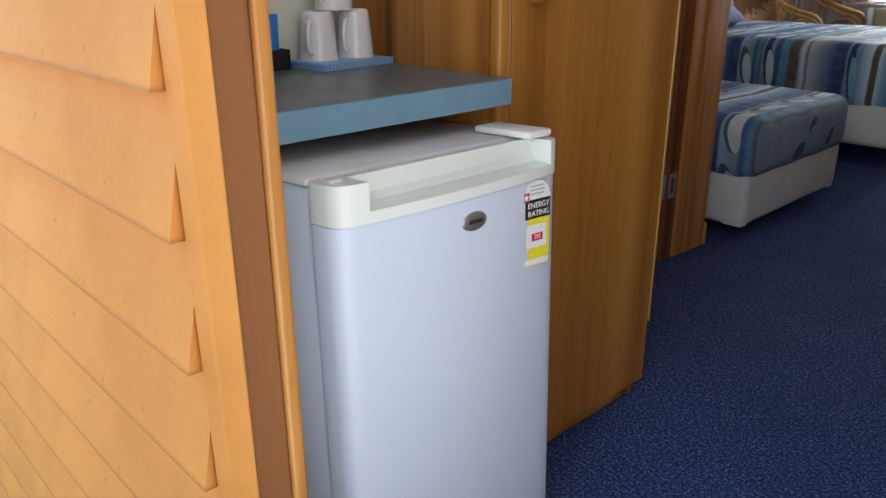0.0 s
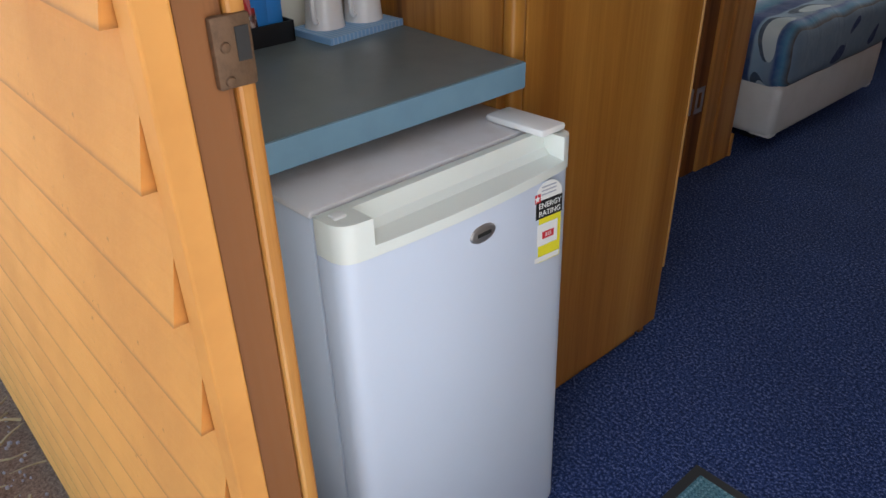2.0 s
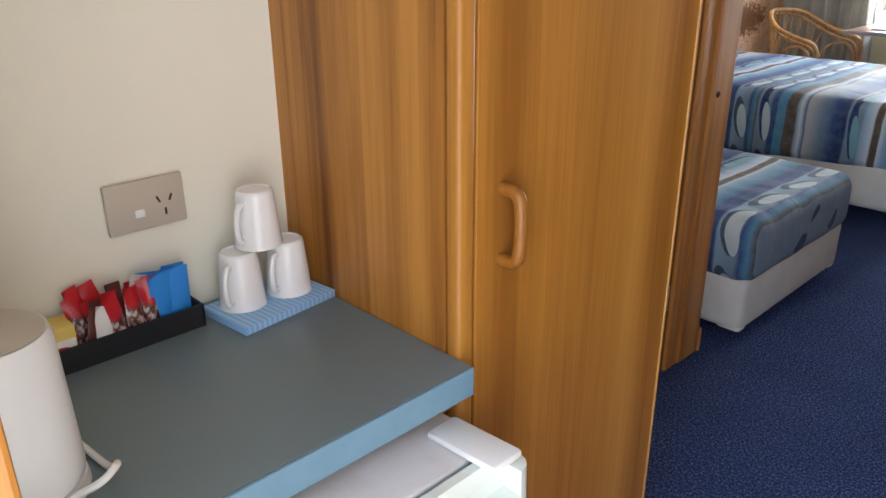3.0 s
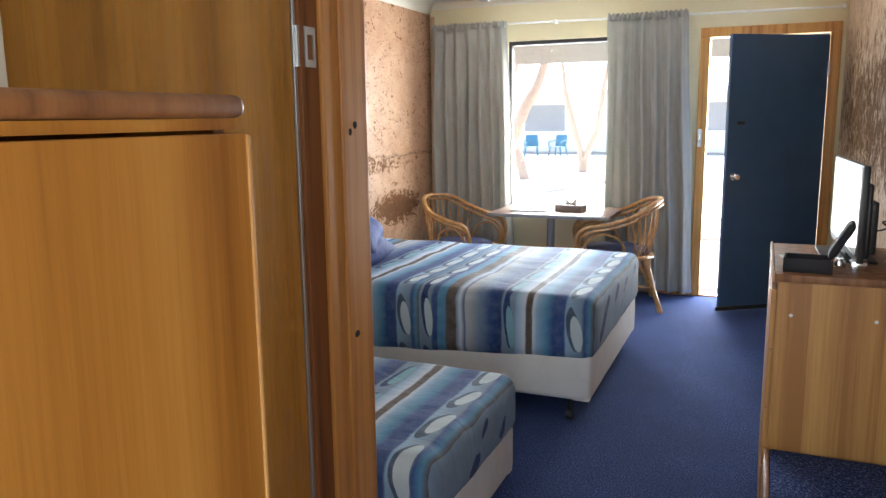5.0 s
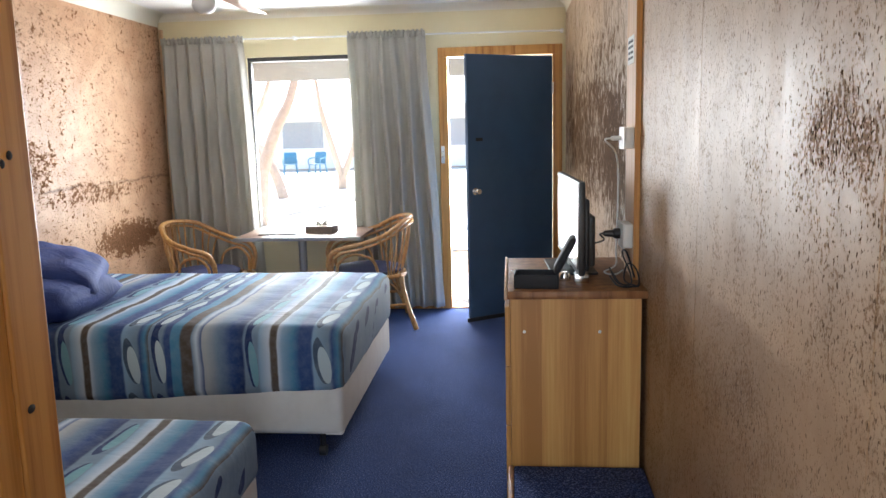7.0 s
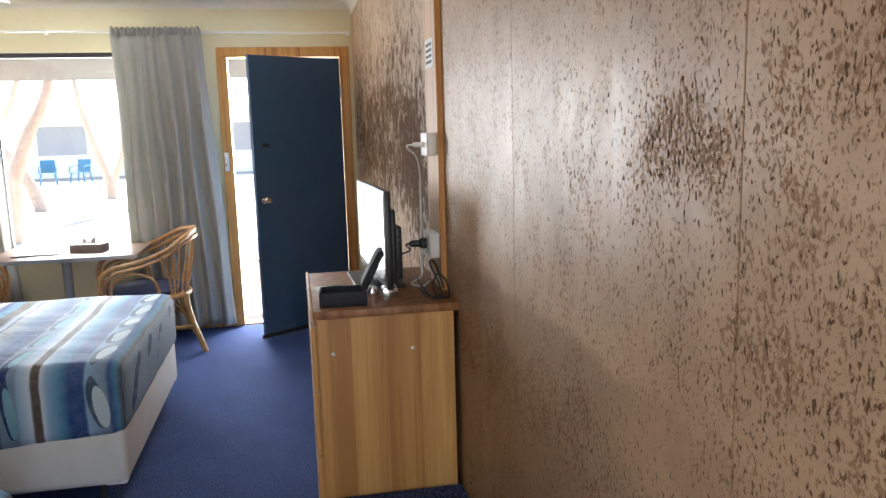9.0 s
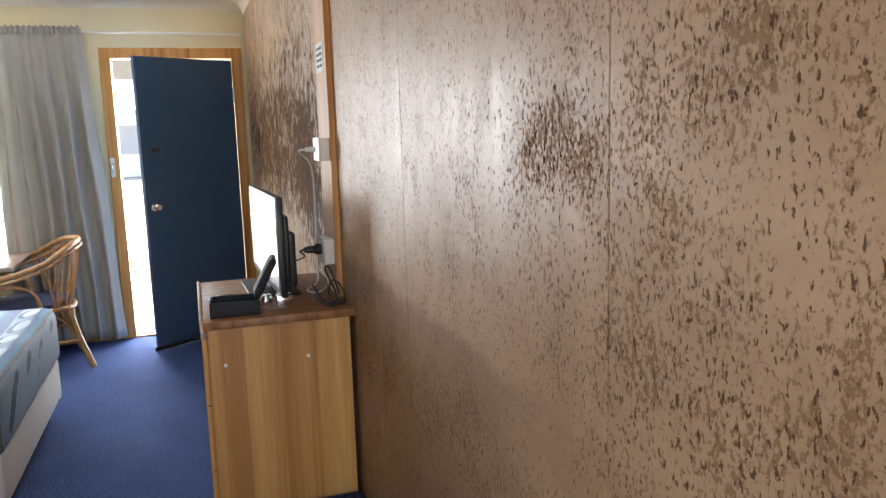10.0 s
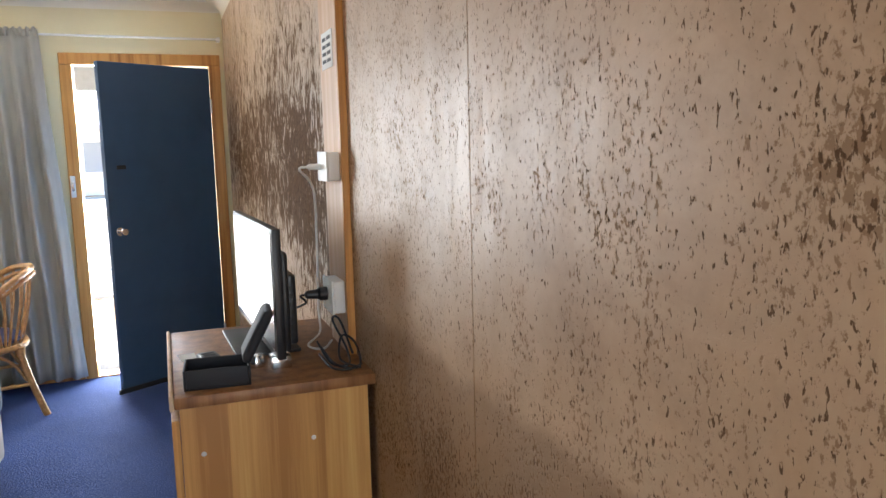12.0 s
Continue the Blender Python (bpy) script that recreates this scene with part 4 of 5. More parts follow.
for i in range(18):
    look_ = ("sachet_red", "sachet_brown", "sachet_white")[(0, 1, 0, 2, 0, 0, 0, 2, 0, 0, 1, 0, 2, 0, 0, 0, 2, 0)[i]]
    nm = {"sachet_red": "small red foil coffee sachet in the tray", "sachet_brown": "small dark foil sugar sachet in the tray", "sachet_white": "small white paper sachet in the tray"}[look_]
    sachet("sachet", nm, look_, 0.822 + 0.0060 * i, rs.uniform(-16, 16), rs.uniform(0.070, 0.098), 0.022, tx0 + 0.018 + 0.030 * (i % 2), rs.uniform(-25, 25))
for i in range(5):
    sachet("milk_sachet", "blue foil milk sachet standing in the tray", "sachet_blue", 0.925 + 0.011 * i, rs.uniform(-5, 5), rs.uniform(0.078, 0.092), 0.034, tx0 + 0.016 + 0.026 * (i % 2), rs.uniform(-20, 20))
tea = thing("tea_box", "small yellow and white card of tea bags", "tea bags")
part("card", block(tx0 + 0.008, tx1 - 0.008, 0.770, 0.812, TOP + 0.004, TOP + 0.062, bevel=0.002), "tea", tea)
part("print", block(tx1 - 0.0079, tx1 - 0.0073, 0.772, 0.810, TOP + 0.012, TOP + 0.045), "paper", tea, smooth=None)
part("emblem", lathe(bmesh.new(), [(0, 0.001), (0.012, 0.001), (0.012, 0)], 16), "red", tea, m=pose(tx1 - 0.0073, 0.791, TOP + 0.03, 0, 90, 0) @ Matrix.Diagonal((0.5, 1, 1, 1)))

kettle = thing("kettle", "white plastic electric kettle on the worktop", "kettle", pose(-0.800, 0.672, TOP))
part("base", lathe(bmesh.new(), [(0, 0), (0.062, 0), (0.064, 0.006), (0.062, 0.018), (0, 0.02)], 32), "white", kettle)
part("body", lathe(bmesh.new(), [(0, 0.021), (0.060, 0.021), (0.062, 0.03), (0.058, 0.175), (0.055, 0.185), (0.0, 0.185)], 32), "white", kettle)
part("lid", lathe(bmesh.new(), [(0.0, 0.196), (0.03, 0.195), (0.050, 0.188), (0.053, 0.186), (0, 0.1855)], 32), "beige", kettle, "beige lid")
part("handle", tube(bmesh.new(), [(-0.052, -0.02, 0.165), (-0.085, -0.03, 0.16), (-0.093, -0.03, 0.11), (-0.058, -0.02, 0.05)], 0.008, 8, 5), "white", kettle)
part("cord", tube(bmesh.new(), [(0.05, 0.03, 0.012), (0.07, 0.055, 0.03), (0.06, 0.075, 0.035), (0.02, 0.078, 0.008), (-0.06, 0.07, 0.006), (-0.2, 0.05, 0.006)], 0.004, 8, 6), "white", kettle, "white power cord")

mt = thing("door_mat", "teal ribbed entrance mat with a black rubber edge", "door mat")
mx0, mx1, my0, my1 = -0.366, 0.24, 0.70, 1.424
part("edge", block(mx0, mx1, my0, my1, 0.0005, 0.006, bevel=0.002), "rubber", mt, "black rubber edge")
part("mat_surface", block(mx0 + 0.022, mx1 - 0.022, my0 + 0.022, my1 - 0.022, 0.006, 0.0075), "mat_green", mt, "teal ribbed pile", smooth=None)
rib = part("rib", block(mx0 + 0.022, mx1 - 0.022, 0, 0.0075, 0.0055, 0.0105, bevel=0.0015, seg=1), "mat_green", mt, smooth=None, m=pose(0, my0 + 0.023, 0))
for i in range(1, 62):
    ob = new("rib", rib.data)
    ob.parent, ob.location = mt, (0, my0 + 0.023 + 0.0109 * i, 0)

# ---- bedroom ----


def build_bed(name, label, foot_x, y0, y1, z_bot, z_base, z_top, length, castors, drop):
    """A bed whose head stands at the west wall; local x runs from the foot towards negative."""
    bed = thing(name, label, "bed", pose(foot_x, (y0 + y1) / 2, 0))
    w = (y1 - y0) / 2
    bm = block(-length, -0.005, -w + 0.01, w - 0.01, z_bot, z_base, bevel=0.03, seg=4)
    base = part("base", bm, "base_fabric", bed, "grey white fabric covered bed base", smooth=50)
    for s in (-1, 1):
        part("corner_guard", block(-0.10, -0.010, s * (w - 0.045) - 0.028, s * (w - 0.045) + 0.028, z_bot - 0.002, z_bot + 0.03, bevel=0.012), "white", base)
    bm = bmesh.new()
    box(bm, -length, 0.012, -w - 0.004, w + 0.004, z_base - 0.035, z_top, bevel=0.068, seg=6)
    bmesh.ops.subdivide_edges(bm, edges=[e for e in bm.edges if e.calc_length() > 0.3], cuts=26, use_grid_fill=True)
    for v in bm.verts:
        n1 = noise.noise(v.co * 3.1) * 0.010 + noise.noise(Vector((v.co.x * 4, v.co.y * 11, v.co.z * 6))) * 0.006
        if v.co.z > z_base + 0.02:
            v.co.z += n1
        v.co.y += noise.noise(v.co * 7 + Vector((3, 1, 2))) * 0.006
        v.co.x += noise.noise(v.co * 7 + Vector((9, 5, 2))) * 0.006
        if v.co.z < z_base + 0.05 and v.co.y < 0:
            v.co.z -= drop * min(1.0, max(0.0, -v.co.x - 0.05) / 1.1)
    part("bedspread", bm, "quilt", bed, "blue, grey and white striped bedspread", smooth=60)
    if castors:
        for x in (-0.11, -length + 0.13):
            for y in (-w + 0.035, w - 0.035):
                leg = part("leg", tube(bmesh.new(), [(x, y, 0.05), (x, y, z_bot)], 0.014, 8, 1), "black", bed, "black castor leg")
                wh = tube(bmesh.new(), [(x - 0.016, y, 0.0255), (x + 0.016, y, 0.0255)], 0.025, 16, 1)
                part("wheel", wh, "black", leg)
    else:
        for x in (-0.15, -length + 0.15):
            for y in (-w + 0.15, w - 0.15):
                part("leg", block(x - 0.03, x + 0.03, y - 0.03, y + 0.03, 0.0, z_bot, bevel=0.004), "black", bed)
    return bed


build_bed("double_bed", "made double bed with striped blue bedspread", -0.875, 4.525, 5.93, 0.105, 0.34, 0.622, 2.08, True, 0.065)
build_bed("single_bed", "low single bed with striped blue bedspread", -1.034, 2.93, 3.835, 0.06, 0.27, 0.478, 1.96, False, 0.0)


def build_pillow(label, m, size):
    b = bmesh.new()
    n = 18
    for s in (-1, 1):
        g = []
        for j in range(n + 1):
            row = []
            for i in range(n + 1):
                u, v = 2 * i / n - 1, 2 * j / n - 1
                puff = max(0.0, (1 - u ** 4) * (1 - v ** 4)) ** 0.55
                wob = noise.noise(Vector((u * 2, v * 2, s * 3))) * 0.018 + noise.noise(Vector((u * 5, v * 5, s * 7))) * 0.008
                pin = 1 - 0.06 * (u * u * v * v) - 0.04 * (1 - u * u) * v ** 8
                row.append(b.verts.new((size[0] * u * pin, size[1] * v * pin, s * (size[2] * puff + wob * puff))))
            g.append(row)
        for j in range(n):
            for i in range(n):
                b.faces.new((g[j][i], g[j][i + 1], g[j + 1][i + 1], g[j + 1][i]))
    bmesh.ops.remove_doubles(b, verts=b.verts, dist=0.001)
    return tagged(made("pillow", b, "navy_cloth", 80, m), label, "pillow", "pillows on the double bed")


build_pillow("navy blue pillow lying on the double bed", pose(-2.47, 4.90, 0.71, 0, 8, 4), (0.25, 0.35, 0.10))
build_pillow("navy blue pillow propped on another pillow", pose(-2.52, 5.08, 0.80, 5, 18, 24), (0.23, 0.34, 0.09))


def build_dresser():
    d = thing("dresser", "pale oak veneer dresser with brown top", "dresser")
    x0, x1, y0, y1, h = -0.110, EAST - 0.026, 3.748, 4.40, 0.955
    part("side_panel", block(x0 + 0.004, x1, y0 + 0.004, y0 + 0.022, 0.0, h - 0.028), "oak", d, "pale striped oak side panel", smooth=None)
    part("side_panel", block(x0 + 0.004, x1, y1 - 0.022, y1 - 0.004, 0.0, h - 0.028), "oak", d, smooth=None)
    part("back_panel", block(x1 - 0.008, x1, y0 + 0.023, y1 - 0.023, 0.05, h - 0.028), "oak", d, smooth=None)
    part("top_board", block(x0 - 0.006, x1 + 0.02, y0 - 0.006, y1 + 0.006, h - 0.027, h, bevel=0.004), "edge_wood", d, "brown wooden top board")
    part("top_edge", block(x0 - 0.016, x0 - 0.0065, y0 - 0.006, y1 + 0.006, h - 0.03, h + 0.006, bevel=0.003), "raw_pine", d, "pale chipped front edge")
    part("plinth", block(x0 + 0.03, x0 + 0.045, y0 + 0.023, y1 - 0.023, 0.0, 0.06), "edge_wood", d, smooth=None)
    for i in range(4):
        z0 = 0.065 + i * 0.21
        dr = part("drawer", block(x0 - 0.014, x0 + 0.003, y0 + 0.006, y1 - 0.006, z0, z0 + 0.205, bevel=0.002), "oak", d, smooth=None)
    for dx in (0.05, 0.30):
        part("screw_cap", lathe(bmesh.new(), [(0, 0.002), (0.005, 0.0015), (0.006, 0)], 12), "white", d, m=pose(x0 + dx, y0 + 0.004, 0.815, 90, 0, 0))


build_dresser()

rack = thing("luggage_bench", "low luggage bench with a navy carpet top", "bench")
part("carpet_top", block(-0.100, EAST - 0.012, 3.16, 3.746, 0.315, 0.342, bevel=0.008), "carpet", rack, "navy carpeted top")
part("side", block(-0.118, -0.101, 3.16, 3.746, 0.0, 0.342, bevel=0.003), "edge_wood", rack, "brown wooden front board")
part("end_panel", block(-0.100, EAST - 0.012, 3.16, 3.178, 0.0, 0.314), "edge_wood", rack, smooth=None)

DT = 0.955


def build_tv():
    tv = thing("television", "small black flat television on the dresser", "television", pose(0.138, 3.845, DT, 0, 0, 2.6))
    w, z0, z1 = 0.66, 0.030, 0.352
    part("bezel", block(-0.010, 0.012, 0, w, z0, z1, bevel=0.003), "black", tv)
    part("screen", block(-0.0125, -0.0105, 0.012, w - 0.012, z0 + 0.022, z1 - 0.010), "screen", tv, "glossy dark screen", smooth=None)
    part("back_cover", block(0.012, 0.030, 0.02, w - 0.02, z0 + 0.012, z1 - 0.06, bevel=0.008), "black", tv)
    bulge = part("electronics_box", block(0.030, 0.056, 0.06, w - 0.06, z0 + 0.02, z0 + 0.20, bevel=0.008), "black", tv)
    for k in range(7):
        part("vent", block(0.036, 0.050, 0.0592, 0.0605, z0 + 0.04 + 0.02 * k, z0 + 0.050 + 0.02 * k), "dark", bulge, smooth=None)
    part("neck", block(-0.004, 0.022, w / 2 - 0.05, w / 2 + 0.05, 0.008, z0 + 0.03, bevel=0.004), "black", tv)
    part("foot", block(-0.085, 0.085, w / 2 - 0.16, w / 2 + 0.16, 0.0, 0.010, bevel=0.004), "black", tv, "flat black stand foot")
    for s in (0.03,):
        part("side_strut", block(-0.02, 0.03, s, s + 0.05, 0.0, z0 + 0.002, bevel=0.003), "chrome", tv, "chrome bracket")


build_tv()

case = thing("zip_case", "open black zip case on the dresser", "case", pose(-0.015, 3.835, DT, 0, 0, -4))
tb = bmesh.new()
for b in ((-0.075, 0.075, -0.055, 0.055, 0, 0.004), (-0.075, -0.069, -0.055, 0.055, 0.004, 0.048), (0.069, 0.075, -0.055, 0.055, 0.004, 0.048), (-0.069, 0.069, -0.055, -0.049, 0.004, 0.048), (-0.069, 0.069, 0.049, 0.055, 0.004, 0.048)):
    box(tb, *b, bevel=0.0025)
part("tray", tb, "case", case)
lid = part("lid", block(0.0, 0.135, -0.055, 0.055, 0, 0.022, bevel=0.010, seg=3), "case", case, m=pose(0.074, 0, 0.046, 0, -62, 0))
part("lining", block(0.010, 0.125, -0.046, 0.046, 0.0225, 0.0245, bevel=0.001), "grey_pad", lid, "grey padded lining")
ctl = thing("remote_control", "small dark remote control on the dresser", "remote control", pose(-0.02, 4.02, DT, 0, 0, 12))
part("body", block(-0.025, 0.025, -0.05, 0.05, 0, 0.016, bevel=0.005), "black", ctl)
for i in range(4):
    part("button", block(-0.015, 0.015, -0.035 + 0.02 * i, -0.027 + 0.02 * i, 0.016, 0.0175), "grey_pad", ctl, smooth=None)
tagged(made("card", block(-0.022, 0.022, -0.035, 0.035, 0, 0.0012), "paper", None, pose(-0.075, 4.09, DT + 0.0005, 0, 0, 8)), "white printed card lying on the dresser", "card")
pot = thing("glass_ornament", "small chrome pot beside the zip case", "pot", pose(0.085, 3.93, DT))
part("body", lathe(bmesh.new(), [(0, 0), (0.022, 0), (0.025, 0.012), (0.018, 0.03), (0.0, 0.034)], 18), "chrome", pot)


def outlet(z0, z1, plug):
    o = thing("power_outlet", "white surface power outlet on the pine board", "socket", group="outlets on the board")
    xb = EAST - 0.026
    part("box", block(xb - 0.030, xb, 3.956, 4.066, z0, z1, bevel=0.004), "white", o)
    part("plate", block(xb - 0.036, xb - 0.030, 3.953, 4.069, z0 - 0.002, z1 + 0.002, bevel=0.002), "white", o)
    return o


o1 = outlet(1.412, 1.485, False)
o2 = outlet(1.062, 1.148, True)
plg = thing("power_plug", "black plug and lead in the lower outlet", "plug")
xb = EAST - 0.062
part("plug", lathe(bmesh.new(), [(0, 0), (0.019, 0), (0.019, 0.020), (0.013, 0.026), (0.011, 0.055), (0.006, 0.06), (0, 0.06)], 14), "black", plg, m=pose(xb, 4.02, 1.108, 0, -90, 0))
part("lead", tube(bmesh.new(), [(xb - 0.058, 4.02, 1.108), (xb - 0.07, 4.03, 1.103), (xb - 0.055, 4.045, 1.08), (0.172, 4.04, 1.062)], 0.0032, 8, 6), "black", plg)
aer = thing("aerial_plug", "white aerial plug and cable in the upper outlet", "cable")
part("plug", lathe(bmesh.new(), [(0, 0), (0.008, 0), (0.008, 0.03), (0.004, 0.036), (0, 0.036)], 12), "white", aer, m=pose(xb, 4.03, 1.448, 0, -90, 0))
part("cable", tube(bmesh.new(), [(xb - 0.034, 4.03, 1.448), (xb - 0.05, 4.06, 1.44), (0.30, 4.20, 1.38), (0.318, 4.28, 1.22), (0.31, 4.26, 1.02), (0.30, 4.20, DT + 0.005), (0.24, 4.06, DT + 0.005), (0.27, 4.00, DT + 0.006), (0.31, 4.08, DT + 0.006)], 0.0032, 8, 8), "white", aer)
coil = thing("black_cables", "loose loop of black cables on the dresser", "cable")
for pts in ([(0.245, 3.95, DT + 0.04), (0.26, 3.86, DT + 0.006), (0.30, 3.83, DT + 0.005), (0.31, 3.90, DT + 0.03), (0.29, 3.96, DT + 0.09), (0.30, 3.92, DT + 0.10), (0.32, 3.87, DT + 0.02)], [(0.25, 3.93, DT + 0.03), (0.27, 3.84, DT + 0.005), (0.32, 3.80, DT + 0.006), (0.325, 3.86, DT + 0.05), (0.30, 3.90, DT + 0.062), (0.285, 3.86, DT + 0.012), (0.32, 3.79, DT + 0.005)], [(0.24, 3.90, DT + 0.02), (0.255, 3.82, DT + 0.004), (0.29, 3.79, DT + 0.004), (0.33, 3.82, DT + 0.005)]):
    part("cable", tube(bmesh.new(), pts, 0.003, 8, 7), "black", coil)
note = thing("wall_notice", "small printed notice on the pine board", "notice")
part("sheet", block(EAST - 0.028, EAST - 0.0262, 3.985, 4.115, 1.705, 1.80), "paper", note, smooth=None)
for i in range(4):
    for j in range(2):
        part("line", block(EAST - 0.0286, EAST - 0.0281, 4.00 + 0.055 * j, 4.045 + 0.055 * j, 1.720 + 0.019 * i, 1.729 + 0.019 * i), "grey_pad", note, smooth=None)

# table by the window
tab = thing("table", "small brown laminate table at the window", "table")
part("tabletop", block(-2.19, -1.22, 6.77, 7.46, 0.695, 0.720, bevel=0.003), "table", tab)
part("edge_strip", block(-2.192, -1.218, 6.762, 6.769, 0.694, 0.7205, bevel=0.001), "grey_steel", tab, "thin metal edge strip")
part("leg", tube(bmesh.new(), [(-1.76, 7.12, 0.02), (-1.76, 7.12, 0.695)], 0.032, 16, 1), "grey_steel", tab, "grey steel post")
part("foot", block(-1.98, -1.54, 6.98, 7.26, 0.0, 0.02, bevel=0.006), "grey_steel", tab)
fol = thing("folder", "black folder with white papers on the table", "folder", pose(-1.90, 7.02, 0.72, 0, 0, 3))
part("cover", block(-0.15, 0.15, -0.11, 0.11, 0, 0.006, bevel=0.002), "black", fol)
part("papers", block(-0.14, 0.14, -0.10, 0.10, 0.0065, 0.012, bevel=0.001), "paper", fol)
tis = thing("tissue_box", "grey brown tissue box with a white tissue", "tissue box", pose(-1.58, 7.05, 0.72, 0, 0, -12))
part("carton", block(-0.115, 0.115, -0.06, 0.06, 0, 0.055, bevel=0.004), "carton", tis)
tb = bmesh.new()
ring = []
for k in range(9):
    u = k / 8
    ring.append([tb.verts.new((-0.055 + 0.11 * u + 0.006 * math.sin(9 * u + 4 * v), 0.012 * math.sin(11 * u + 3 * v), 0.0555 + 0.052 * v * (0.55 + 0.45 * math.sin(7 * u + 1.0)))) for v in (0, 0.35, 0.7, 1.0)])
for a, b in zip(ring, ring[1:]):
    for k in range(3):
        tb.faces.new((a[k], b[k], b[k + 1], a[k + 1]))
tsu = part("tissue", tb, "paper", tis, "crumpled white tissue", smooth=80)
tsu.modifiers.new("thickness", "SOLIDIFY").thickness = 0.001


def build_chair(m, label):
    """A cane armchair that faces +x."""
    c = thing("cane_armchair", label, "chair", m, "cane armchairs at the table")
    R = "rattan"
    arm = [(0.235, 0.245, 0.40), (0.25, 0.262, 0.52), (0.20, 0.275, 0.60), (0.06, 0.285, 0.635), (-0.10, 0.275, 0.69), (-0.22, 0.20, 0.765), (-0.285, 0.07, 0.79)]
    hoop = arm + [(x, -y, z) for x, y, z in reversed(arm)]
    part("arm_hoop", tube(bmesh.new(), hoop, 0.0165, 8, 5), R, c)
    hoop2 = [(x - 0.012 if x < 0 else x - 0.02, y * 0.93, z - 0.033) for x, y, z in hoop]
    part("inner_hoop", tube(bmesh.new(), hoop2, 0.010, 8, 4), R, c)
    rim = [(0.24 * (1 if abs(math.cos(a)) > 2 else math.copysign(abs(math.cos(a)) ** 0.7, math.cos(a))), 0.25 * math.copysign(abs(math.sin(a)) ** 0.7, math.sin(a)), 0.385) for a in [k * math.pi / 10 for k in range(21)]]
    part("seat_rim", tube(bmesh.new(), rim, 0.016, 8, 3), R, c)
    sb = lathe(bmesh.new(), [(0.0, 0.0), (0.21, 0.0), (0.235, 0.012), (0.24, 0.028), (0.21, 0.045), (0.0, 0.05)], 28, (0, 0, 0.392))
    part("cushion", sb, "cushion", c, "navy blue seat cushion")
    back = spline(hoop, 8)
    top = [p for p in back if p.x < -0.06]
    for i in range(13):
        p = top[round(i * (len(top) - 1) / 12)]
        a = math.atan2(p.y, -0.12)
        q = (-0.225 + 0.10 * (p.y / 0.28) ** 2, p.y * 0.80, 0.385)
        part("back_cane", tube(bmesh.new(), [q, ((q[0] + p.x) / 2 - 0.012, (q[1] + p.y) / 2, 0.58), tuple(p)], 0.0065, 6, 3), R, c)
    for s in (-1, 1):
        part("side_loop", tube(bmesh.new(), [(0.20, s * 0.245, 0.40), (0.19, s * 0.255, 0.50), (0.10, s * 0.262, 0.565), (-0.02, s * 0.262, 0.52), (-0.06, s * 0.25, 0.40)], 0.0095, 8, 5), R, c)
        part("leg", tube(bmesh.new(), [(0.215, s * 0.215, 0.40), (0.235, s * 0.235, 0.2), (0.25, s * 0.25, 0.0)], 0.0165, 8, 3), R, c)
        part("leg", tube(bmesh.new(), [(-0.19, s * 0.19, 0.40), (-0.23, s * 0.22, 0.2), (-0.285, s * 0.25, 0.0)], 0.0165, 8, 3), R, c)
        part("stretcher", tube(bmesh.new(), [(0.235, s * 0.235, 0.18), (-0.235, s * 0.225, 0.18)], 0.010, 8, 1), R, c)
        part("brace", tube(bmesh.new(), [(0.23, s * 0.23, 0.20), (0.16, s * 0.24, 0.33), (0.0, s * 0.25, 0.375), (-0.14, s * 0.235, 0.33), (-0.215, s * 0.21, 0.20)], 0.008, 8, 4), R, c)
    part("stretcher", tube(bmesh.new(), [(0.235, -0.235, 0.18), (0.235, 0.235, 0.18)], 0.010, 8, 1), R, c)
    part("stretcher", tube(bmesh.new(), [(-0.235, -0.222, 0.18), (-0.235, 0.222, 0.18)], 0.010, 8, 1), R, c)
    for b in ((0.235, 0.235, 0.36), (0.235, -0.235, 0.36), (-0.2, 0.2, 0.36), (-0.2, -0.2, 0.36)):
        part("binding", tube(bmesh.new(), [(b[0], b[1], b[2] - 0.02), (b[0], b[1], b[2] + 0.025)], 0.022, 10, 1), R, c)
    return c


chair = build_chair(pose(-2.50, 6.98, 0, 0, 0, -14) @ Matrix.Diagonal((1.08, 1.05, 1.03, 1)), "cane armchair with navy cushion beside the wall")
tagged(copy_thing(chair, pose(-1.22, 7.00, 0, 0, 0, 194) @ Matrix.Diagonal((1.10, 1.05, 1.03, 1))), "cane armchair with navy cushion beside the curtain")

# curtains


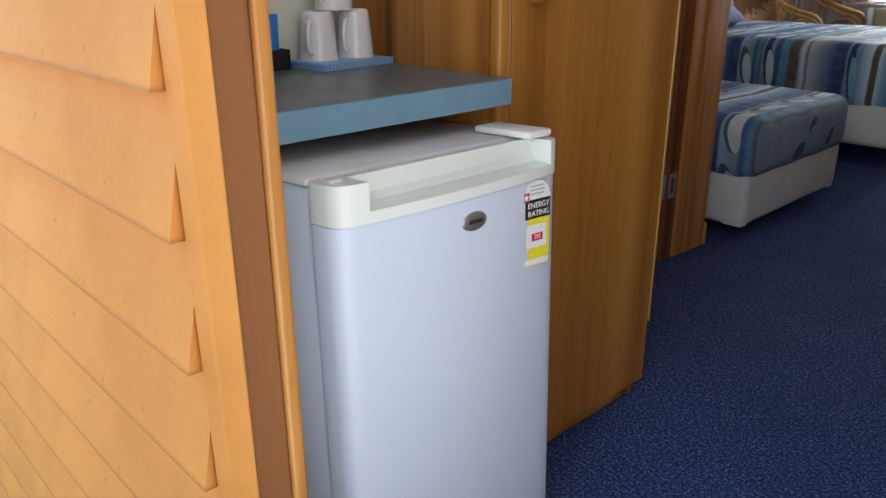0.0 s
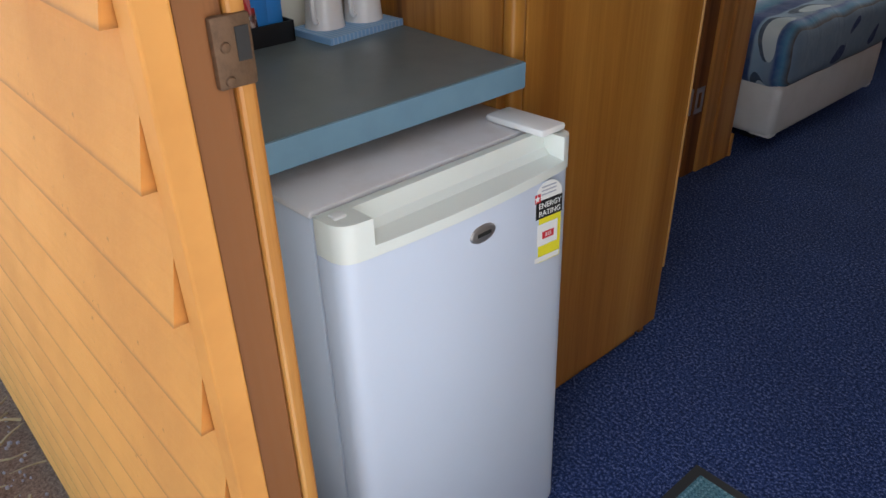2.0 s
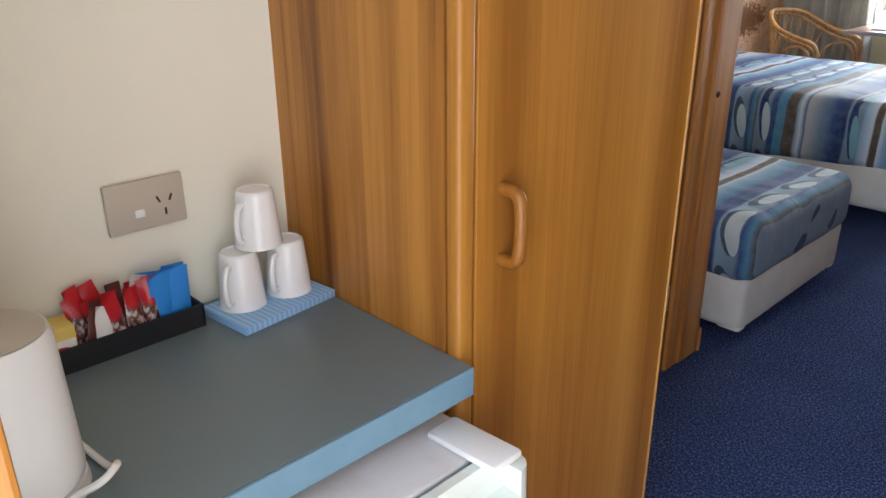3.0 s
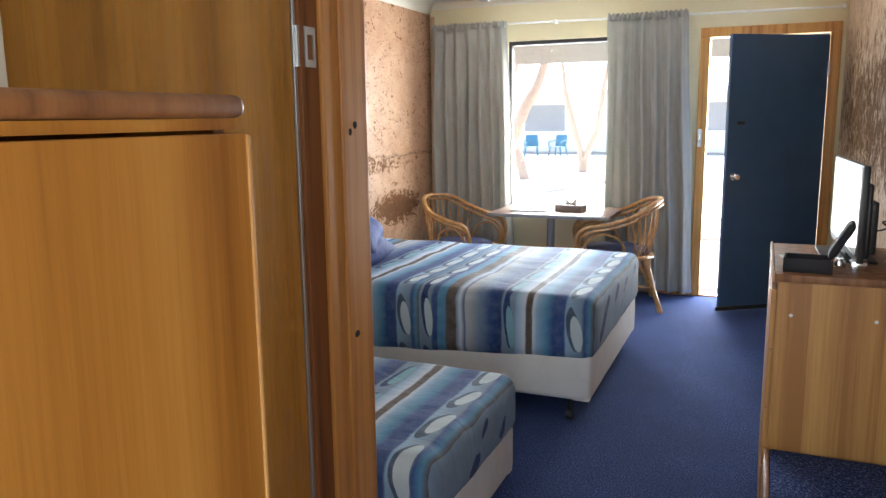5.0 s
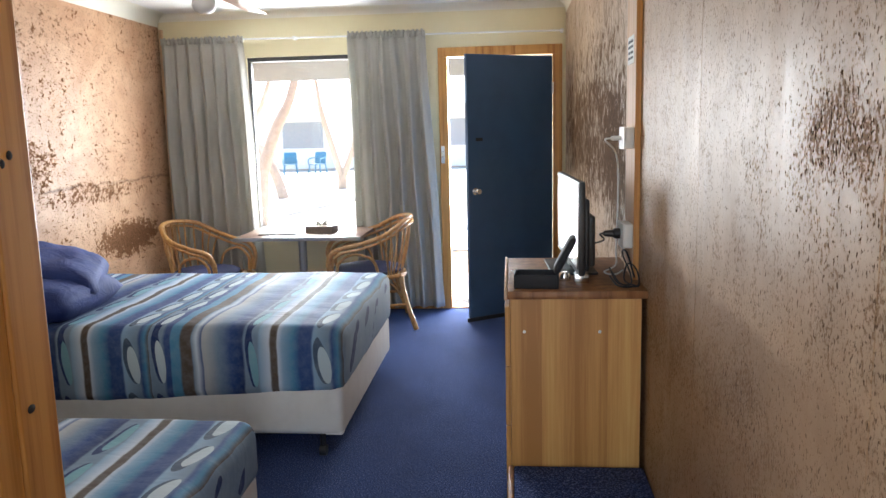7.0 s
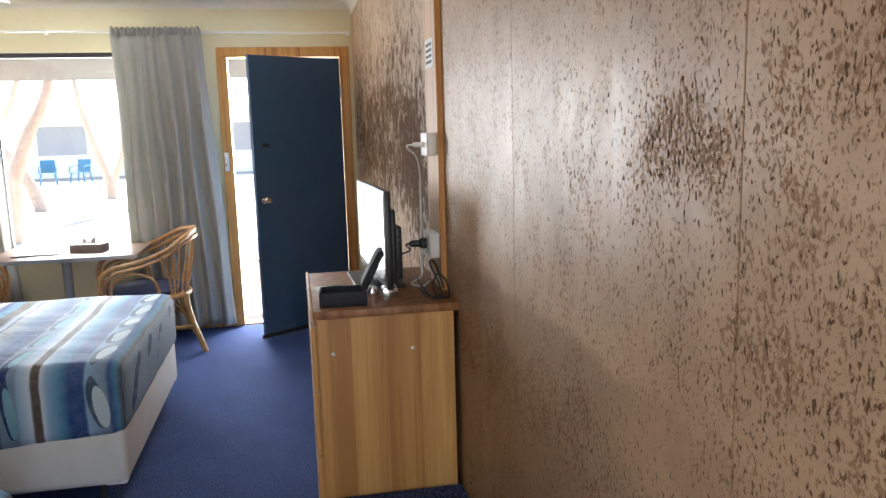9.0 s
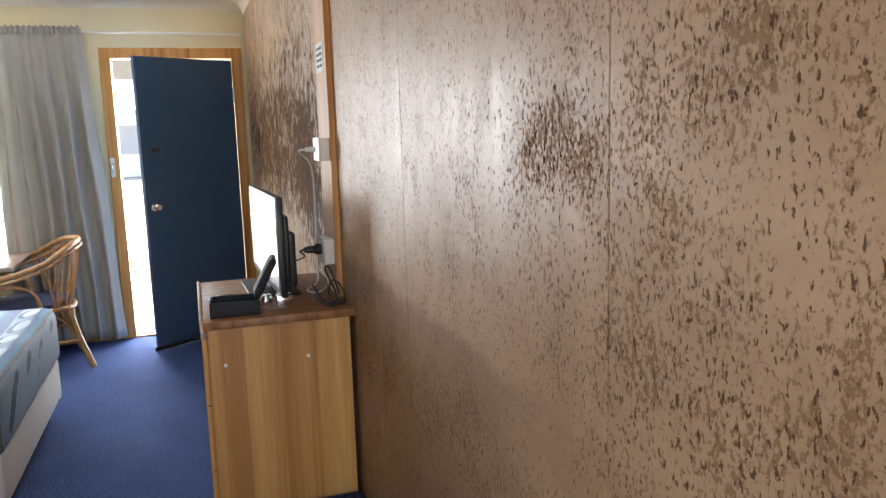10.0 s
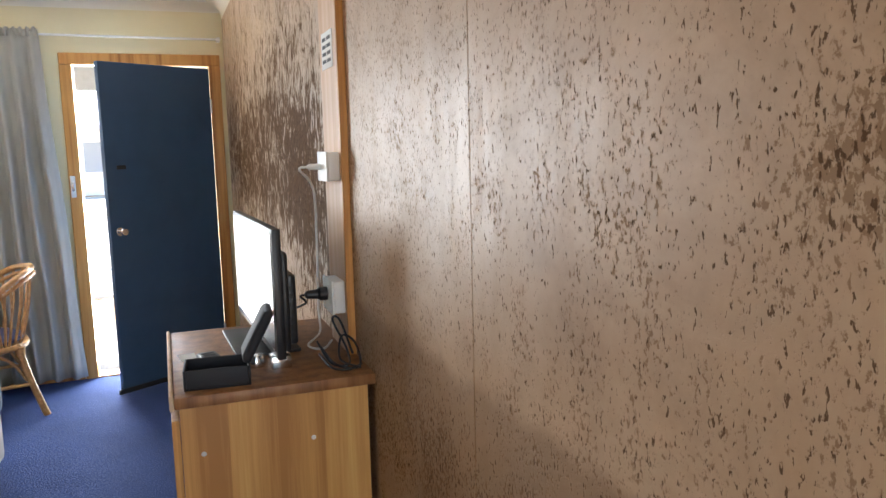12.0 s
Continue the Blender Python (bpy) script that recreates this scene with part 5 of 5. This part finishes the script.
def build_curtain(label, x0, x1, x0b, x1b, folds, seed, y):
    c = thing("curtain", label, "curtain", group="curtains at the window")
    bm = bmesh.new()
    nx, nz = 150, 30
    z0, z1 = 0.035, 2.255
    ph = [random.Random(seed + k).uniform(0, 6.28) for k in range(6)]
    g = []
    for j in range(nz + 1):
        v = j / nz
        z = z1 - (z1 - z0) * v
        row = []
        for i in range(nx + 1):
            u = i / nx
            x = (x0 + (x1 - x0) * u) * (1 - v) + (x0b + (x1b - x0b) * u) * v
            amp = 0.010 + 0.026 * min(1, v * 3)
            w = math.sin(2 * math.pi * folds * u + ph[0] + 0.7 * math.sin(5 * u + ph[1]) + 0.25 * v) + 0.30 * math.sin(2 * math.pi * folds * 2.0 * u + ph[2] + 0.4 * v)
            row.append(bm.verts.new((x + 0.006 * math.sin(9 * v + ph[3] + 11 * u), y + amp * w, z)))
        g.append(row)
    for j in range(nz):
        for i in range(nx):
            bm.faces.new((g[j][i], g[j][i + 1], g[j + 1][i + 1], g[j + 1][i]))
    cl_ = part("drop", bm, "curtain", c, smooth=80)
    s = cl_.modifiers.new("thickness", "SOLIDIFY")
    s.thickness = 0.003
    hb = bmesh.new()
    rr = random.Random(seed)
    n = 120
    rows = [[], [], []]
    for i in range(n + 1):
        u = i / n
        x = x0 + (x1 - x0) * u
        yy = y + 0.010 * math.sin(2 * math.pi * folds * 3.2 * u + ph[4]) - 0.006
        for k, (dz, dy) in enumerate(((-0.03, 0), (0.0, 0.002), (0.022 + 0.008 * math.sin(2 * math.pi * folds * 2.7 * u + ph[5]) + rr.uniform(-0.003, 0.003), 0.010 * math.sin(i * 1.3)))):
            rows[k].append(hb.verts.new((x, yy + dy, z1 + dz)))
    for a, b in zip(rows, rows[1:]):
        for i in range(n):
            hb.faces.new((a[i], a[i + 1], b[i + 1], b[i]))
    hd = part("heading", hb, "curtain", c, "gathered curtain heading", smooth=60)
    s = hd.modifiers.new("thickness", "SOLIDIFY")
    s.thickness = 0.003


build_curtain("grey cloth curtain gathered beside the stained wall", -2.935, -2.245, -2.93, -2.17, 6.6, 11, NORTH - 0.085)
build_curtain("grey cloth curtain gathered between window and door", -1.385, -0.765, -1.365, -0.655, 6.2, 23, NORTH - 0.085)
rod = thing("curtain_rod", "thin white curtain rod above the window", "curtain rod")
part("rod", tube(bmesh.new(), [(-2.94, NORTH - 0.055, 2.262), (0.325, NORTH - 0.055, 2.238)], 0.008, 10, 1), "white", rod)
for x, z in ((-2.935, 2.262), (-1.83, 2.254), (0.31, 2.238)):
    part("bracket", block(x - 0.012, x + 0.012, NORTH - 0.068, NORTH, z - 0.014, z + 0.014, bevel=0.003), "white", rod)

# ceiling fan
fan = thing("ceiling_fan", "white ceiling fan with orange timber blades", "ceiling fan", pose(-1.50, 4.78, 0))
part("canopy", lathe(bmesh.new(), [(0, CEIL), (0.06, CEIL), (0.055, CEIL - 0.04), (0.015, CEIL - 0.055), (0, CEIL - 0.055)], 24), "white", fan)
part("rod", tube(bmesh.new(), [(0, 0, CEIL - 0.05), (0, 0, 2.24)], 0.012, 10, 1), "white", fan)
part("motor", lathe(bmesh.new(), [(0, 2.26), (0.06, 2.255), (0.095, 2.23), (0.10, 2.19), (0.08, 2.165), (0.04, 2.155), (0, 2.155)], 28), "white", fan)
part("globe", lathe(bmesh.new(), [(0, 2.047), (0.025, 2.05), (0.045, 2.062), (0.054, 2.085), (0.050, 2.112), (0.036, 2.135), (0.032, 2.154), (0, 2.154)], 24), "globe", fan, "round frosted glass lamp globe")
for a in (88, -32, 208):
    bm = bmesh.new()
    box(bm, 0.14, 0.78, -0.06, 0.06, -0.003, 0.003, bevel=0.002)
    bl = part("blade", bm, "fan_blade", fan, "orange timber fan blade", m=pose(0, 0, 2.165, 0, 0, a + 2) @ pose(0, 0, 0, 9, 0, 0))
    part("blade_iron", block(0.06, 0.20, -0.02, 0.02, 0.004, 0.009, bevel=0.002), "white", bl)

# ---- outside ----
bm = bmesh.new()
xs = [-400, -120, -40, -16] + [-10 + 0.5 * k for k in range(41)] + [16, 40, 120, 400]
ysg = [-300, -80, -20, -8] + [-4 + 0.5 * k for k in range(9)] + [0.45, 0.62, 3, 5, 7.3, 7.7, 9, 11, 14, 18, 22, 28, 36, 60, 140, 400]
gv = []
for y in ysg:
    z = -0.84 if y < 0.7 else (-0.84 + (y - 0.7) / 6.6 * 0.68 if y < 7.3 else -0.16)
    gv.append([bm.verts.new((x, y, z + (0.02 * noise.noise(Vector((x, y, 0))) if abs(x) < 12 else 0))) for x in xs])
for a, b in zip(gv, gv[1:]):
    for i in range(len(xs) - 1):
        bm.faces.new((a[i], a[i + 1], b[i + 1], b[i]))
structure("ground", bm, "soil", "dry sandy soil with small stones", "ground", 60)
structure("road", block(-60, 60, 11.5, 33.4, -0.30, -0.125, bevel=0.02), "yard", "pale gravel drive across the yard", "road")
structure("pavement", block(-5, 3, NORTH + 0.1, NORTH + 1.9, -0.22, -0.05, bevel=0.01), "concrete", "pale concrete verandah floor", "pavement")
structure("landing", block(-0.36, 1.8, -1.6, SOUTH - 0.092, -0.84, -0.16, bevel=0.01), "concrete", "grey concrete landing before the entry", "landing")
# added out of view to block eastern sky light from the entry trim
structure("wall_landing", block(1.05, 1.15, -1.6, SOUTH - 0.10, -0.84, CEIL), "edge_wood", "unseen added wall that shades the entry from the east", "wall")
ver = thing("verandah_awning", "low awning with pale grey valance over the window", "awning")
part("roof_sheet", block(-5, 3, NORTH + 0.26, NORTH + 1.9, 2.34, 2.37), "roof", ver, smooth=None)
part("valance", block(-4.8, 3.0, NORTH + 1.86, NORTH + 1.875, 2.045, 2.339), "fabric_band", ver, "pale grey hanging valance of the awning", smooth=None)
for x in (-4.6, 2.6):
    part("post", tube(bmesh.new(), [(x, NORTH + 1.8, -0.06), (x, NORTH + 1.8, 2.335)], 0.035, 12, 1), "grey_steel", ver)


def build_tree(label, base, fork, r, limbs, seed):
    """A gum whose trunk rises to the fork; each limb is a list of points on from there."""
    t = thing("tree", label, "tree", pose(*base))
    q = random.Random(seed)
    part("trunk", tube(bmesh.new(), [(0, 0, -0.1), (fork[0] * 0.4 + 0.02, fork[1] * 0.4, fork[2] * 0.5), fork], r, 12, 5, 0.85), "bark", t)
    lb = bmesh.new()
    for pts in limbs:
        part("limb", tube(bmesh.new(), [(fork[0], fork[1], fork[2] - 0.08)] + pts, r * 0.72, 10, 5, 0.4), "bark", t)
        e = Vector(pts[-1])
        for k in range(3):
            a = q.uniform(0, 6.28)
            f = e + Vector((1.1 * math.cos(a), 1.1 * math.sin(a), q.uniform(0.5, 1.3)))
            part("limb", tube(bmesh.new(), [e, (e + f) / 2 + Vector((0, 0, 0.2)), f], r * 0.3, 7, 4, 0.3), "bark", t)
            for _ in range(200):
                p = f + Vector((q.gauss(0, 0.5), q.gauss(0, 0.5), q.gauss(0.1, 0.35)))
                m = Matrix.Translation(p) @ Euler((q.uniform(0, 6), q.uniform(0, 6), q.uniform(0, 6))).to_matrix().to_4x4()
                lb.faces.new([lb.verts.new(m @ Vector(c)) for c in ((-0.10, 0, 0), (0, 0.022, 0.01), (0.10, 0, 0), (0, -0.022, 0.01))])
    tagged(part("crown", lb, "leaf", t, "thin grey green leaves", smooth=None), kind="stuff")


build_tree("thick forked pale gum tree on dry ground", (-4.62, 14.4, -0.16), (0.12, 0, 1.02), 0.17, [[(0.42, 0, 1.70), (0.78, 0.05, 2.50), (1.05, 0.2, 4.3)], [(-0.20, 0.1, 1.7), (-0.50, 0.2, 2.6), (-0.7, 0.3, 4.2)]], 1)
build_tree("slender leaning gum tree on dry ground", (-5.80, 20.0, -0.125), (-0.62, 0, 1.3), 0.14, [[(-0.75, 0, 1.75), (-0.35, 0, 2.6), (0.25, 0.1, 4.4)], [(-1.0, 0, 2.1), (-1.6, 0.1, 4.2)]], 2)
build_tree("low forked gum tree on the gravel", (-4.97, 22.9, -0.125), (0.01, 0, 0.34), 0.14, [[(-0.14, 0, 0.85), (-0.50, 0, 2.15), (-0.62, 0, 3.0), (-0.9, 0.1, 4.6)], [(0.24, 0, 0.8), (0.42, 0, 1.35), (0.60, 0, 2.6), (0.9, 0.1, 4.4)]], 4)
build_tree("pale gum tree beyond the door", (-1.55, 15.0, -0.16), (0.15, 0.2, 1.8), 0.15, [[(0.2, 0.3, 2.6), (0.5, 0.5, 4.2)], [(-0.1, 0.3, 2.5), (-0.6, 0.5, 4.0)]], 3)

kb = bmesh.new()
tube(kb, [(-6.4, 12.9, -0.12), (-5.0, 14.4, -0.11), (-4.4, 16.7, -0.11), (-3.8, 19.0, -0.11), (-2.6, 21.5, -0.12)], 0.10, 8, 6)
structure("drive_edging", kb, "concrete", "low grey edging curving across the gravel", "kerb", 60)

house = thing("house", "long pale building with dark windows across the yard", "house", pose(-6, 36, -0.16))
part("wall", block(-16, 18, 0, 7, 0, 2.9), "brick_wall", house, smooth=None)
rf = bmesh.new()
vs = [rf.verts.new(p) for p in ((-16.6, -2.2, 2.75), (18.6, -2.2, 2.75), (18.6, 3.5, 4.3), (-16.6, 3.5, 4.3), (18.6, 8.2, 2.75), (-16.6, 8.2, 2.75))]
rf.faces.new(vs[:4])
rf.faces.new((vs[3], vs[2], vs[4], vs[5]))
roof = part("roof", rf, "roof", house, smooth=None)
sm = roof.modifiers.new("thickness", "SOLIDIFY")
sm.thickness = 0.12
for x in (-12, -8.2, -4.6, -0.6, 3.0, 6.8, 10.5, 14):
    wd = part("window", block(x, x + 1.9, -0.05, -0.001, 0.95, 2.15), "dark_glass", house, "dark window", smooth=None)
    part("frame", block(x - 0.06, x + 1.96, -0.08, -0.051, 0.86, 0.94), "white", wd, smooth=None)
for x in (-9.8, -2.2, 5.2, 12.8):
    part("door", block(x, x + 0.9, -0.04, -0.001, 0.0, 2.05), "white", house, smooth=None)
structure("road_kerb", block(-24, 16, 32.8, 33.0, -0.3, -0.05), "concrete", "low concrete edge along the far building", "kerb")


def build_plastic_chair(m):
    c = thing("plastic_chair", "blue plastic garden chair in front of the building", "chair", m, "blue garden chairs")
    part("seat", block(-0.24, 0.24, -0.22, 0.24, 0.40, 0.425, bevel=0.01), "blue_plastic", c)
    part("backrest", block(-0.24, 0.24, -0.02, 0.01, 0.0, 0.46, bevel=0.012), "blue_plastic", c, m=pose(0, 0.22, 0.42, -12, 0, 0))
    for s in (-1, 1):
        part("arm", tube(bmesh.new(), [(s * 0.26, 0.26, 0.66), (s * 0.28, 0.0, 0.64), (s * 0.27, -0.22, 0.60), (s * 0.26, -0.24, 0.42)], 0.025, 8, 4), "blue_plastic", c)
        for y in (-0.22, 0.24):
            part("leg", tube(bmesh.new(), [(s * 0.22, y * 0.95, 0.41), (s * 0.27, y * 1.15, 0.0)], 0.028, 8, 1), "blue_plastic", c)
    return c


pc = build_plastic_chair(pose(-8.70, 30.5, -0.125, 0, 0, 14))
copy_thing(pc, pose(-7.62, 30.5, -0.125, 0, 0, -16))

# litter on the south ground
q = random.Random(9)
bm = bmesh.new()
for k in range(1100):
    x, y, a = q.uniform(-3.0, -0.6), q.uniform(-1.6, 0.46), q.uniform(0, 6.28)
    L, b = q.uniform(0.02, 0.12), q.uniform(-0.02, 0.02)
    z = -0.806 + q.uniform(0, 0.010)
    d, n_ = Vector((math.cos(a), math.sin(a), 0)), Vector((-math.sin(a), math.cos(a), 0))
    p = Vector((x, y, z))
    tube(bm, [p - d * L / 2, p + n_ * b + Vector((0, 0, q.uniform(0.002, 0.012))), p + d * L / 2], q.uniform(0.003, 0.008), 4, 3, 0.4)
tagged(made("leaf_litter", bm, "litter", 60), "dry curled bark strips and leaves on soil", "leaf litter", kind="stuff")
bm = bmesh.new()
for k in range(1600):
    x, y, r = q.uniform(-3.0, -0.6), q.uniform(-1.6, 0.46), q.uniform(0.003, 0.012)
    bmesh.ops.create_icosphere(bm, subdivisions=1, radius=r, matrix=Matrix.Translation((x, y, -0.828 + r * 0.6)) @ Matrix.Diagonal((1, q.uniform(0.6, 1), q.uniform(0.4, 0.8), 1)))
tagged(made("pebbles", bm, "stone", None), "small grey pebbles scattered on the soil", "pebbles", kind="stuff")

# ---- weatherboards ----
BH = 0.142


def board_mesh(x0, x1):
    b = bmesh.new()
    yb = SOUTH - 0.052
    prof = [(yb, 0), (yb - 0.040, 0), (yb - 0.008, BH + 0.012), (yb, BH + 0.012)]
    e = [[b.verts.new((x, y, z)) for y, z in prof] for x in (x0, x1)]
    for i in range(4):
        b.faces.new((e[0][i], e[0][(i + 1) % 4], e[1][(i + 1) % 4], e[1][i]))
    b.faces.new(e[0][::-1])
    b.faces.new(e[1])
    bmesh.ops.recalc_face_normals(b, faces=b.faces)
    data = bpy.data.meshes.new("weatherboard")
    b.to_mesh(data)
    b.free()
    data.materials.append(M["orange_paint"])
    return data


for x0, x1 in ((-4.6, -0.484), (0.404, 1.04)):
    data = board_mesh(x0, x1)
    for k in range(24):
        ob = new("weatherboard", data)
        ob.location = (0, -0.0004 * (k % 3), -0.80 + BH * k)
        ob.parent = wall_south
